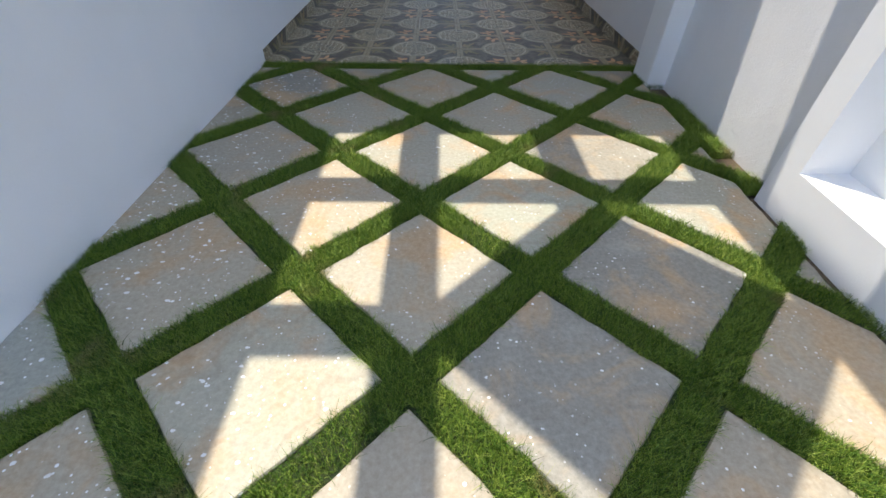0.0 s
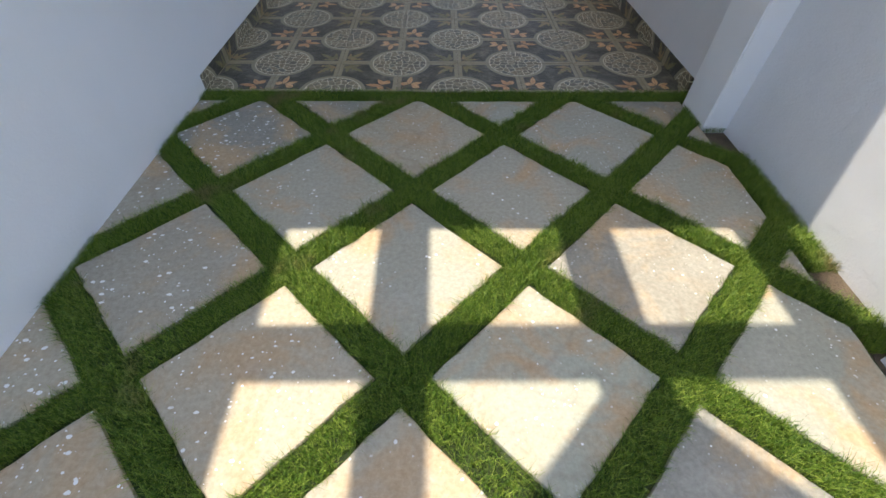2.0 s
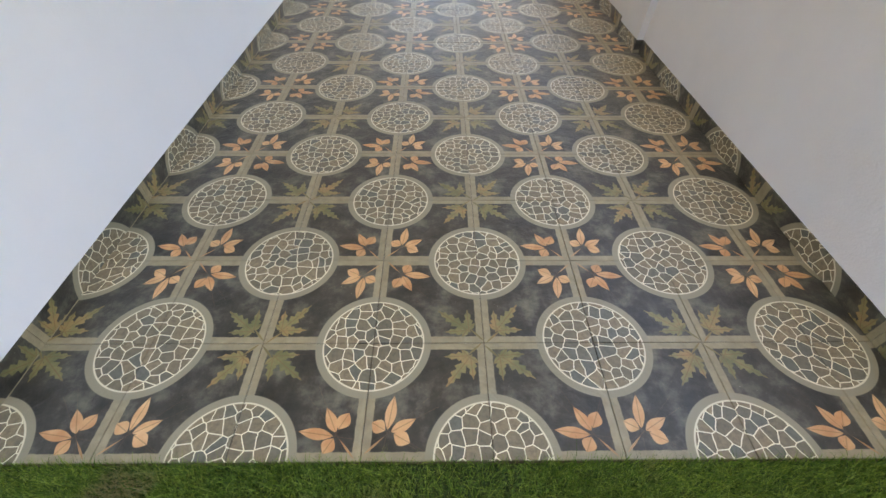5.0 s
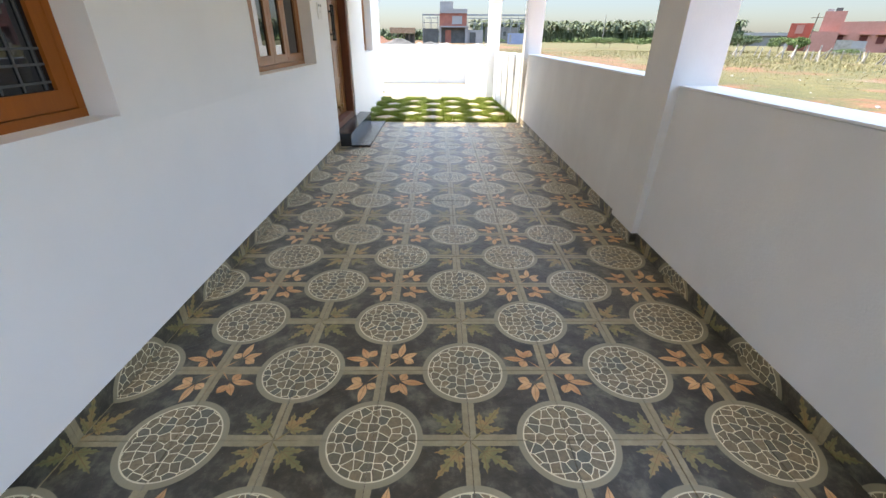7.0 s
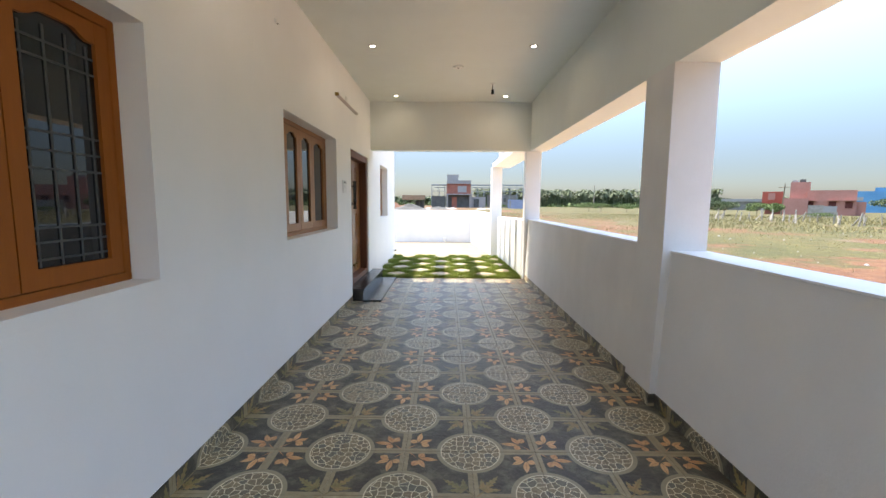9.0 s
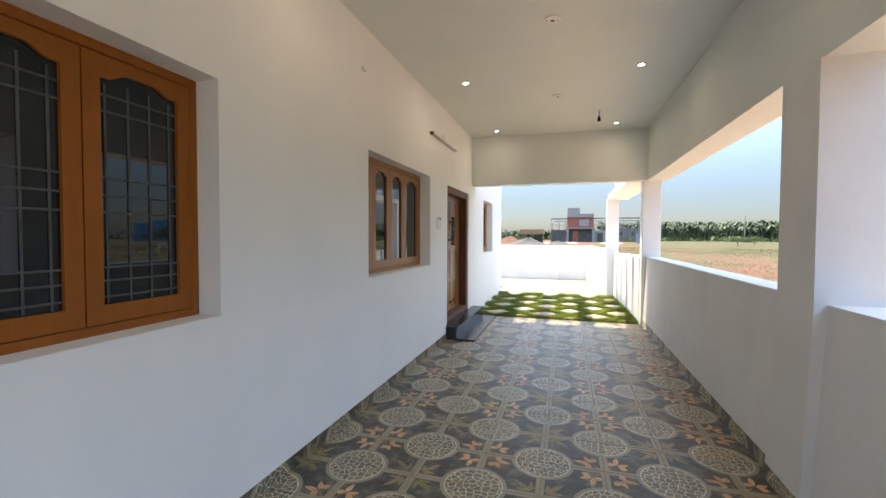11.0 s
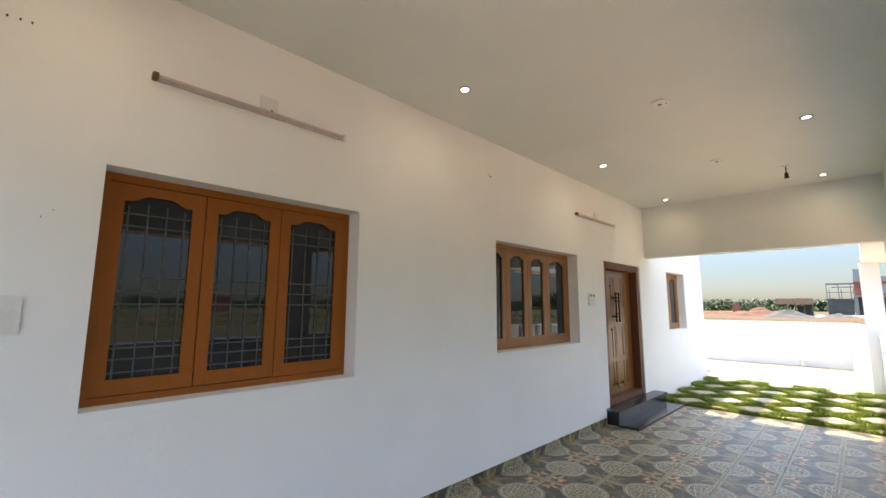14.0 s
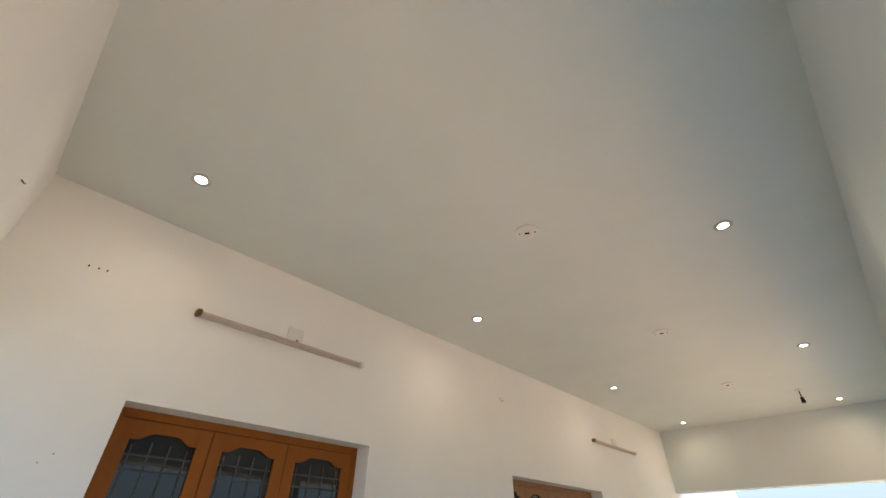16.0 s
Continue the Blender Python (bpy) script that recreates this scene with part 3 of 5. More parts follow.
structure("kerb_strip", boxes((0.49, 3.05, 8.30, 8.36, -0.05, 0.0)), M_CONC, "narrow pale concrete strip at the tile edge")
floor = structure("floor", boxes((0, 3.2, 0.0, 8.30, -0.3, -0.006)), M_GROUT, "porch floor bed with dark joints under printed tiles")

# ---- windows ----
def shutter(win, y0, y1, z0, z1, gy0, gy1, gz0, gz1, wood_m, x, label):
    """One glazed casement: rails and stiles round a pane with a wavy head."""
    s = tagged(new("shutter"), label=label)
    s.parent = win
    t = 0.034
    fr = [(x - t, x, y0, gy0, z0, z1), (x - t, x, gy1, y1, z0, z1), (x - t, x, gy0, gy1, z0, gz0)]
    bm = bmesh.new()
    for b in fr:
        box(bm, *b)
    w = gy1 - gy0
    n = 18
    pts = [(gy0, z1), (gy0, gz1 - 0.038)]
    for k in range(1, n):
        f = k / n
        e = min(f, 1 - f) * 2
        lift = 0.038 * (0.5 - 0.5 * math.cos(math.pi * min(1, max(0, (e - 0.18) / 0.5))))
        pts.append((gy0 + w * f, gz1 - 0.038 + lift))
    pts += [(gy1, gz1 - 0.038), (gy1, z1)]
    prism(bm, list(reversed(pts)), x - t, x - 0.001, "yz")
    part("casement_frame", bm, wood_m, s)
    part("pane", boxes((x - 0.024, x - 0.018, gy0 - 0.004, gy1 + 0.004, gz0 - 0.004, gz1 + 0.004)), M_GLASS, s, "dark tinted reflecting glass")
    return s


def window(name, y0, y1, z0, z1, shutters, wood_m, depth, label, grille):
    win = thing(name, -depth, (y0 + y1) / 2, z0, label, "window")
    tagged(win, kind="structure")
    inv = Matrix.Translation((-depth, (y0 + y1) / 2, z0)).inverted()
    kids = []
    x = -depth
    fw = 0.045
    fr = boxes((x - 0.07, x + 0.005, y0, y1, z0, z0 + fw), (x - 0.07, x + 0.005, y0, y1, z1 - fw, z1), (x - 0.07, x + 0.005, y0, y0 + fw, z0 + fw, z1 - fw), (x - 0.07, x + 0.005, y1 - fw, y1, z0 + fw, z1 - fw), bev=0.003)
    kids.append(part("window_frame", fr, wood_m, win))
    sil = boxes((x + 0.002, -0.002, y0 + 0.002, y1 - 0.002, z0, z0 + 0.006))
    kids.append(part("window_sill", sil, M_WHITE, win, "white plastered sill"))
    for a, b in shutters:
        st = 0.074 if grille else 0.08
        kids.append(shutter(win, a + 0.003, b - 0.003, z0 + fw + 0.004, z1 - fw - 0.004, a + st, b - st, z0 + fw + 0.085, z1 - fw - 0.062, wood_m, x, "wooden casement with a wavy top rail and dark glass"))
    if grille:
        for a, b in shutters:
            gm = bmesh.new()
            ga, gb, g0, g1 = a + 0.078, b - 0.078, z0 + 0.134, z1 - 0.150
            xx = x - 0.014
            for k in range(4):
                yy = ga + (gb - ga) * (0.06 + 0.28 * k)
                box(gm, xx - 0.0025, xx + 0.0015, yy - 0.0048, yy + 0.0048, g0, g1 - (0.018 if k in (0, 3) else 0.0))
            for zz in (g0 + 0.03, g0 + 0.10, g0 + 0.16, g0 + 0.40, g0 + 0.475, g0 + 0.55, g0 + 0.84, g0 + 0.91):
                box(gm, xx - 0.0023, xx + 0.0013, ga, gb, zz - 0.0048, zz + 0.0048)
            kids.append(part("grille", gm, M_GRILLE, win, "grey bar pattern behind the glass"))
    for k in kids:
        k.matrix_parent_inverse = inv
    return win


D = 0.15
window("window_1", 0.52, 2.09, 1.115, 2.375, [(0.558, 1.047), (1.047, 1.533), (1.533, 2.05)], M_WOOD, D, "orange brown three leaf window with dark glass set in the wall", True)
window("window_2", 3.83, 5.66, 1.157, 2.353, [(3.875, 4.215), (4.215, 4.655), (4.655, 5.085), (5.085, 5.615)], M_WOOD2, D, "brown four leaf window with dark glass beside the door", False)
window("window_3", 9.39, 10.56, 1.18, 2.35, [(9.435, 9.975), (9.975, 10.515)], M_WOOD2, D, "brown two leaf window beyond the door", False)
# near-black sheets back the windows and door; the rooms' shade is their colour
structure("window_dark_room", boxes((-0.296, -0.29, 0.5, 2.1, 1.1, 2.4), (-0.296, -0.29, 3.8, 5.7, 1.1, 2.4), (-0.296, -0.29, 9.3, 10.6, 1.1, 2.4), (-0.296, -0.29, 6.4, 8.0, -0.1, 2.4)), M_ROOMSHADE, "thin near-black sheets behind the openings, room shade put into their colour")

# ---- front door ----
def door(name):
    dr = thing(name, -0.1, 7.2, 0.19, "carved teak front door in a dark red frame above granite steps", "door")
    tagged(dr, kind="structure")
    inv = dr.matrix_world.inverted()
    y0, y1, z0, z1 = 6.50, 7.94, 0.19, 2.345
    kids = []
    fr = boxes((-0.20, -0.02, y0, y0 + 0.11, z0, z1), (-0.20, -0.02, y1 - 0.11, y1, z0, z1), (-0.20, -0.02, y0 + 0.11, y1 - 0.11, z1 - 0.11, z1), (-0.20, -0.02, y0 + 0.11, y1 - 0.11, z0, z0 + 0.09), bev=0.006)
    kids.append(part("door_frame", fr, M_DOORF, dr, "dark red teak frame"))
    a, b, c, d = y0 + 0.113, y1 - 0.113, z0 + 0.093, z1 - 0.113
    leaf = tagged(new("door_leaf"), label="carved teak leaf with raised panels")
    leaf.parent = dr
    kids.append(leaf)
    bm = boxes((-0.185, -0.145, a, b, c, d), bev=0.003)
    part("leaf_board", bm, M_DOORW, leaf)
    cols = [(a + 0.12, a + 0.44), (a + 0.52, a + 0.84), (a + 0.92, b - 0.08)]
    rows = [(c + 0.12, c + 0.50), (c + 0.56, c + 1.05), (c + 1.36, d - 0.10)]
    for ya, yb in cols:
        for za, zb in rows:
            bm = bmesh.new()
            w = 0.018
            for q in ((ya, yb, za, za + w), (ya, yb, zb - w, zb), (ya, ya + w, za + w, zb - w), (yb - w, yb, za + w, zb - w)):
                box(bm, -0.147, -0.139, q[0], q[1], q[2], q[3])
            box(bm, -0.147, -0.1405, ya + 0.05, yb - 0.05, za + 0.05, zb - 0.05, bev=0.004)
            part("panel_moulding", bm, M_DOORW, leaf)
    # twisted moulding up the leaf
    bm = bmesh.new()
    k = 0
    z = c + 0.15
    while z < d - 0.6:
        box(bm, -0.147, -0.132, a + 0.055 + 0.012 * (k % 2), a + 0.085 + 0.012 * (k % 2), z, z + 0.022)
        z += 0.028
        k += 1
    part("rope_moulding", bm, M_DOORW, leaf)
    for yy, za, zb in ((7.10, 1.42, 1.86), (7.21, 1.42, 1.86)):
        hd = tagged(new("pull_handle"), label="long black turned pull handle")
        hd.parent = dr
        kids.append(hd)
        bm = bmesh.new()
        tube(bm, (-0.085, yy, za), (-0.085, yy, zb), 0.012, 10)
        for zz in (za, za + 0.12, zb - 0.12, zb):
            bmesh.ops.create_uvsphere(bm, u_segments=10, v_segments=6, radius=0.02, matrix=Matrix.Translation((-0.085, yy, zz)))
        for zz in (za + 0.07, zb - 0.07):
            tube(bm, (-0.146, yy, zz), (-0.085, yy, zz), 0.009, 8)
        part("handle_bar", bm, M_BLACK, hd)
        for zz in (za + 0.07, zb - 0.07):
            bm = bmesh.new()
            tube(bm, (-0.146, yy, zz), (-0.140, yy, zz), 0.028, 14)
            part("rose", bm, M_BLACK, hd)
    for zz, r in ((1.98, 0.020), (1.28, 0.024)):
        bm = bmesh.new()
        tube(bm, (-0.146, 7.02, zz), (-0.132, 7.02, zz), r, 16)
        kids.append(part("lock", bm, M_BLACK, dr, "small round black lock"))
    for yy in (6.98, 7.18):
        bm = bmesh.new()
        tube(bm, (-0.145, yy, 0.42), (-0.075, yy + 0.02, 0.46), 0.010, 8)
        bmesh.ops.create_uvsphere(bm, u_segments=10, v_segments=6, radius=0.024, matrix=Matrix.Translation((-0.075, yy + 0.02, 0.46)))
        tube(bm, (-0.075, yy + 0.02, 0.46), (-0.08, yy + 0.09, 0.38), 0.008, 8)
        kids.append(part("door_stop", bm, M_BRASS, dr, "dark brass foot bolt"))
    for k in kids:
        k.matrix_parent_inverse = inv
    return dr


door("door_1")
structure("threshold_reveal", boxes((-0.28, 0.0, 6.502, 7.938, 0.0, 0.188)), M_GRANITE, "polished dark granite threshold")

steps = thing("granite_steps", 0.2, 7.3, 0, "two polished black granite steps below the front door", "steps")
inv = steps.matrix_world.inverted()
for nm, bx, m in (("riser_block", (0.002, 0.205, 6.30, 8.30, 0.0, 0.165), M_GRANITE), ("tread", (0.002, 0.222, 6.285, 8.315, 0.166, 0.192), M_GRANITE), ("lower_slab", (0.207, 0.485, 6.27, 8.28, 0.0, 0.028), M_GRANITE)):
    o = part(nm, boxes(bx, bev=0.003), m, steps)
    o.matrix_parent_inverse = inv


# ---- ceiling lights, fan boxes, lamp holder ----
def disc(bm, x, y, z0, z1, r, sides=28):
    tube(bm, (x, y, z0), (x, y, z1), r, sides)


def downlight():
    d = thing("ceiling_light", 0, 0, 0, "small round recessed ceiling light, switched on", "light", "porch ceiling lights")
    bm = bmesh.new()
    prof = [(0.029, 0.0), (0.031, -0.006), (0.048, -0.008), (0.054, -0.004), (0.055, 0.0)]
    rings = []
    for r, z in prof:
        rings.append([bm.verts.new((r * math.cos(a), r * math.sin(a), z)) for a in [2 * math.pi * k / 28 for k in range(28)]])
    for p, q in zip(rings, rings[1:]):
        for k in range(28):
            bm.faces.new((p[k], p[(k + 1) % 28], q[(k + 1) % 28], q[k]))
    part("trim_ring", bm, M_TRIM, d, "thin grey metal ring")
    bm = bmesh.new()
    disc(bm, 0, 0, -0.004, -0.0005, 0.029)
    part("diffuser", bm, M_LAMP, d, "glowing white diffuser")
    return d


first = downlight()
first.matrix_basis = pose(0.55, 0.33, ZC)
for x, y in [(0.55, 2.72), (0.55, 5.37), (0.55, 7.795), (2.53, 0.33), (2.53, 2.76), (2.53, 5.35), (2.53, 7.79)]:
    copy_thing(first, pose(x, y, ZC))
for x, y in [(0.55, 0.33), (0.55, 2.72), (0.55, 5.37), (0.55, 7.795), (2.53, 0.33), (2.53, 2.76), (2.53, 5.35), (2.53, 7.79)]:
    l = new("downlight_lamp", bpy.data.lights.new("downlight_lamp", "SPOT"))
    l.data.energy, l.data.spot_size, l.data.spot_blend, l.data.shadow_soft_size, l.data.color = 1.0, radians(170), 1.0, 0.03, (1.0, 0.84, 0.66)
    l.location = (x, y, ZC - 0.012)


def fan_box():
    d = thing("ceiling_fan_box", 0, 0, 0, "round white capped fan hook box in the ceiling", "junction box", "ceiling boxes")
    bm = bmesh.new()
    disc(bm, 0, 0, -0.012, 0, 0.075, 32)
    part("cover", bm, M_PLASTIC, d)
    bm = bmesh.new()
    tube(bm, (-0.015, 0, -0.016), (0.015, 0, -0.016), 0.006, 8)
    part("hook", bm, M_BLACK, d, "dark hook")
    for x in (0.05, -0.05):
        bm = bmesh.new()
        disc(bm, x, 0.0, -0.015, -0.012, 0.005, 8)
        part("screw", bm, M_BLACK, d, "dark screw head")
    return d


first = fan_box()
first.matrix_basis = pose(1.60, 1.97, ZC, 0, 0, 30)
for y in (4.10, 6.16):
    copy_thing(first, pose(1.63, y, ZC, 0, 0, 20))
hold = thing("hanging_lamp_holder", 2.21, 7.0, ZC, "black bulb holder hanging on a short cable", "lamp holder")
bm = bmesh.new()
tube(bm, (0, 0, 0), (0, 0, -0.10), 0.006, 8)
part("cable", bm, M_BLACK, hold)
bm = bmesh.new()
tube(bm, (0, 0, -0.16), (0, 0, -0.09), 0.026, 14, 0.018)
part("socket", bm, M_BLACK, hold)
bm = bmesh.new()
disc(bm, 0, 0, -0.012, 0, 0.04)
part("ceiling_rose", bm, M_PLASTIC, hold, "white ceiling rose")


# ---- wall fittings ----
def tube_light(y0, y1, z):
    t = thing("tube_light", 0, (y0 + y1) / 2, z, "slim unlit wall batten with pinkish grey cover", "light", "wall tube lights")
    w = (y1 - y0) / 2
    part("batten", boxes((0.001, 0.03, -w, w, -0.018, 0.018), bev=0.004), M_TUBE, t)
    bm = bmesh.new()
    tube(bm, (0.04, -w + 0.03, -0.004), (0.04, w - 0.03, -0.004), 0.010, 12)
    part("tube", bm, M_TUBE, t)
    for s in (-1, 1):
        part("end_cap", boxes((0.001, 0.05, s * w - 0.015, s * w + 0.015, -0.02, 0.02), bev=0.004), M_PLASTIC if s > 0 else M_BRASS, t, "small end holder")
    return t


tube_light(0.685, 1.91, 2.925)
tube_light(5.65, 6.885, 2.932)


def blank_plate(y, z, s=0.052):
    t = thing("junction_plate", 0, y, z, "square blank junction plate flush in the white wall", "junction box", "wall junction plates")
    part("plate", boxes((0.001, 0.012, -s, s, -s * 0.8, s * 0.8), bev=0.003), M_PLASTIC, t)
    bm = bmesh.new()
    tube(bm, (0.004, 0.01, -s * 0.5), (0.02, 0.02, -s * 0.8), 0.004, 8)
    part("cable_end", bm, M_BLACK, t, "short black cable end")
    return t


blank_plate(1.335, 2.997, 0.06)
blank_plate(6.28, 2.997, 0.06)
blank_plate(3.72, 3.05, 0.022)
end = thing("cable_end", 0.609, -0.25, 2.979, "short black cable end sticking out of the white beam", "cable")
bm = bmesh.new()
tube(bm, (0, -0.001, 0), (0.010, 0.014, -0.018), 0.003, 8)
tube(bm, (0.010, 0.014, -0.018), (0.026, 0.02, -0.026), 0.003, 8)
part("cable", bm, M_BLACK, end)
sc = thing("wall_screws", 0, 0.14, 2.996, "row of small dark screws in plugs on the white wall", "screws")
for k, dy in enumerate((-0.045, 0.0, 0.04)):
    bm = bmesh.new()
    tube(bm, (0.0, dy, 0.002 * k), (0.012, dy, 0.002 * k), 0.004, 8)
    part("screw", bm, M_BLACK, sc)
for y, z in ((0.30, 2.06), (0.34, 2.10)):
    bm = bmesh.new()
    tube(bm, (0, 0, 0), (0.006, 0, 0), 0.003, 6)
    o = part("wall_plug", bm, M_BLACK)
    o.location = (0, y, z)
    tagged(o, "tiny dark plug hole in the white wall", "wall plug", "wall plugs")


def switch_plate(y, z, w, h, rows):
    t = thing("switch_plate", 0, y, z, "white plastic switch plate on the wall", "switch")
    part("plate", boxes((0.001, 0.012, -w / 2, w / 2, -h / 2, h / 2), bev=0.003), M_PLASTIC, t)
    for r in range(rows[0]):
        for c in range(rows[1]):
            yy = (c - (rows[1] - 1) / 2) * w * 0.28
            zz = (r - (rows[0] - 1) / 2) * h * 0.38
            part("rocker", boxes((0.0125, 0.018, yy - w * 0.11, yy + w * 0.11, zz - h * 0.14, zz + h * 0.14), bev=0.002), M_PLASTIC, t)
    return t


switch_plate(0.165, 1.60, 0.23, 0.17, (2, 3))
sp = switch_plate(6.05, 1.745, 0.20, 0.18, (1, 2))
# raised black pads, the shade inside the socket openings painted as colour
for dy in (0.03, -0.06):
    part("socket_hole", boxes((0.0125, 0.016, dy, dy + 0.04, 0.045, 0.07)), M_BLACK, sp, "black pad with the shade of a socket opening in its colour")
bm = bmesh.new()
ob = thing("floor_outlet_pipe", 1.42, 16.13, 0.0, "short white pipe stub at the foot of the compound wall", "pipe")
tube(bm, (0, 0, 0), (0, 0, 0.14), 0.055, 14)
tube(bm, (0, 0, 0.14), (0, 0, 0.17), 0.07, 14)
part("pipe", bm, M_PLASTIC, ob)
ob = thing("wall_outlet_pipe", 0.0, 11.93, 0.16, "short white pipe end low at the house corner", "pipe")
bm = bmesh.new()
tube(bm, (0.0, 0, 0), (0.07, 0, 0), 0.03, 12)
part("pipe", bm, M_PLASTIC, ob)


# ---- distance and field ----
HOME = (2.0, 0.2)
GZ = -0.16
EYE = 1.6


def out(az, d):
    """The place d metres off in the direction az, degrees to the left of straight ahead."""
    a = radians(az)
    return HOME[0] - math.sin(a) * d, HOME[1] + math.cos(a) * d


def cloud_mesh(name, verts, faces, material):
    me = bpy.data.meshes.new(name)
    me.from_pydata(np.asarray(verts).reshape(-1, 3).tolist(), [], np.asarray(faces).tolist())
    me.materials.append(material)
    me.update()
    return me


def leaf_cloud(name, rng, blobs, n, size, material):
    """Small tilted leaves in a cluster of uneven blobs (x, y, z, rx, ry, rz)."""
    b = np.array(blobs)
    w = b[:, 3] * b[:, 4] * b[:, 5]
    pick = rng.choice(len(b), n, p=w / w.sum())
    d = rng.normal(size=(n, 3))
    d /= np.linalg.norm(d, axis=1)[:, None]
    d *= rng.uniform(0.35, 1.08, (n, 1)) ** 0.6
    c = b[pick, :3] + d * b[pick, 3:]
    u = rng.normal(size=(n, 3))
    v = np.cross(u, rng.normal(size=(n, 3)))
    u /= np.linalg.norm(u, axis=1)[:, None]
    v /= np.linalg.norm(v, axis=1)[:, None]
    s = size * rng.uniform(0.5, 1.4, (n, 1))
    vs = np.stack([c - u * s, c + v * s * 0.45, c + u * s, c - v * s * 0.45], 1)
    return cloud_mesh(name, vs, np.arange(n * 4).reshape(n, 4), material)


def tree(x, y, height, spread, seed, leaf_m, label, kindname="tree"):
    rng = np.random.default_rng(seed)
    t = thing(kindname, x, y, GZ, label, kindname)
    bm = bmesh.new()
    tips = []
    tube(bm, (0, 0, -0.1), (0.05, 0, height * 0.45), 0.16 * height / 5, 8, 0.10 * height / 5)
    for k in range(6):
        a = k * 1.05 + rng.uniform(-0.3, 0.3)
        tip = (math.cos(a) * spread * 0.55, math.sin(a) * spread * 0.55, height * rng.uniform(0.55, 0.85))
        tube(bm, (0.03, 0, height * 0.35), tip, 0.07 * height / 5, 6, 0.02)
        tips.append(tip)
    part("trunk", bm, M_BARK, t)
    blobs = [(p[0], p[1], p[2] * 0.95, spread * rng.uniform(0.25, 0.48), spread * rng.uniform(0.25, 0.48), height * rng.uniform(0.12, 0.2)) for p in tips]
    blobs.append((0, 0, height * 0.82, spread * 0.45, spread * 0.45, height * 0.17))
    link("crown", leaf_cloud("crown", rng, blobs, 3000, height * 0.042, leaf_m), leaf_m, t)
    return t


def palms(name, spots, seed):
    """Coconut palms: a thin trunk and drooping fronds."""
    rng = np.random.default_rng(seed)
    V, F = [], []
    for x, y, h in spots:
        lean = rng.normal(0, 0.05, 2) * h
        n0 = len(V)
        r = 0.18
        for z, f in ((GZ, 0.0), (h, 1.0)):
            for a in (0, 2.1, 4.2):
                V.append((x + lean[0] * f + r * math.cos(a), y + lean[1] * f + r * math.sin(a), z))
        for a in range(3):
            b = (a + 1) % 3
            F.append((n0 + a, n0 + b, n0 + 3 + b, n0 + 3 + a))
        cxx, cyy = x + lean[0], y + lean[1]
        m = 15
        for k in range(m):
            a = 2 * math.pi * k / m + rng.uniform(-0.2, 0.2)
            up = rng.uniform(-0.5, 1.1)
            ln = rng.uniform(2.3, 3.3)
            w = rng.uniform(0.35, 0.55)
            prev = None
            for s in range(5):
                f = s / 4
                rr = ln * f * (0.95 - 0.12 * f)
                zz = h + up * ln * 0.55 * f - 1.9 * f * f * (0.6 + 0.4 * rng.random())
                ww = w * (0.35 + 1.4 * f * (1 - f) * 1.6) * (1.0 if s % 2 else 0.7)
                pa = (cxx + rr * math.cos(a) - ww * math.sin(a), cyy + rr * math.sin(a) + ww * math.cos(a), zz - 0.25 * ww)
                pb = (cxx + rr * math.cos(a) + ww * math.sin(a), cyy + rr * math.sin(a) - ww * math.cos(a), zz - 0.25 * ww)
                V.extend([pa, pb])
                if prev is not None:
                    F.append((prev, prev + 1, prev + 3, prev + 2))
                prev = len(V) - 2
    return link(name, cloud_mesh(name, V, F, M_PALM), M_PALM, None, "dense row of coconut palms along the horizon", "stuff")


rng = np.random.default_rng(4)
spots = []
for k in range(330):
    az = rng.uniform(-33, -4)
    d = rng.uniform(205, 250)
    spots.append((*out(az, d), rng.uniform(6.2, 8.6)))
for k in range(170):
    az = rng.uniform(-120, -33)
    d = rng.uniform(290, 340)
    spots.append((*out(az, d), rng.uniform(4.0, 6.5)))
for k in range(220):
    az = rng.uniform(-4, 16)
    d = rng.uniform(255, 310)
    spots.append((*out(az, d), rng.uniform(3.2, 5.8)))
palms("palm_grove", spots, 7)
rng = np.random.default_rng(5)
blobs = []
for k in range(210):
    az = rng.uniform(-125, 20)
    d = rng.uniform(195, 235) if az < -3 else rng.uniform(235, 260)
    x, y = out(az, d)
    hh = rng.uniform(0.7, 1.6)
    blobs.append((x, y, GZ + hh * 0.6, rng.uniform(2.5, 6), rng.uniform(2, 4), hh))
link("far_scrub", leaf_cloud("far_scrub", rng, blobs, 16000, 0.55, M_LEAF), M_LEAF, None, "low green scrub at the far edge of the field", "stuff")
blobs = []
for k in range(130):
    x, y = out(rng.uniform(-4, 18), rng.uniform(250, 300))
    blobs.append((x, y, GZ + 2.0, rng.uniform(4, 7), rng.uniform(3, 5), rng.uniform(1.5, 2.4)))
for k in range(170):
    x, y = out(rng.uniform(-33, -4), rng.uniform(240, 260))
    blobs.append((x, y, GZ + 2.5, rng.uniform(4, 7), rng.uniform(3, 5), rng.uniform(2.0, 3.2)))
link("far_woods", leaf_cloud("far_woods", rng, blobs, 52000, 0.75, M_DARKLEAF), M_DARKLEAF, None, "dark woods behind the palms", "stuff")

tree(*out(-31.5, 72), 2.6, 3.0, 11, M_DARKLEAF, "low dark green spreading tree behind the stone posts")
tree(*out(-33.2, 76), 2.3, 2.4, 12, M_DARKLEAF, "low dark green spreading tree behind the stone posts")
tree(*out(-36.2, 80), 2.1, 1.8, 13, M_LEAF, "small green tree beside the pink house")
tree(*out(-47.5, 70), 3.0, 3.6, 14, M_DARKLEAF, "broad dark tree in front of the blue shed")
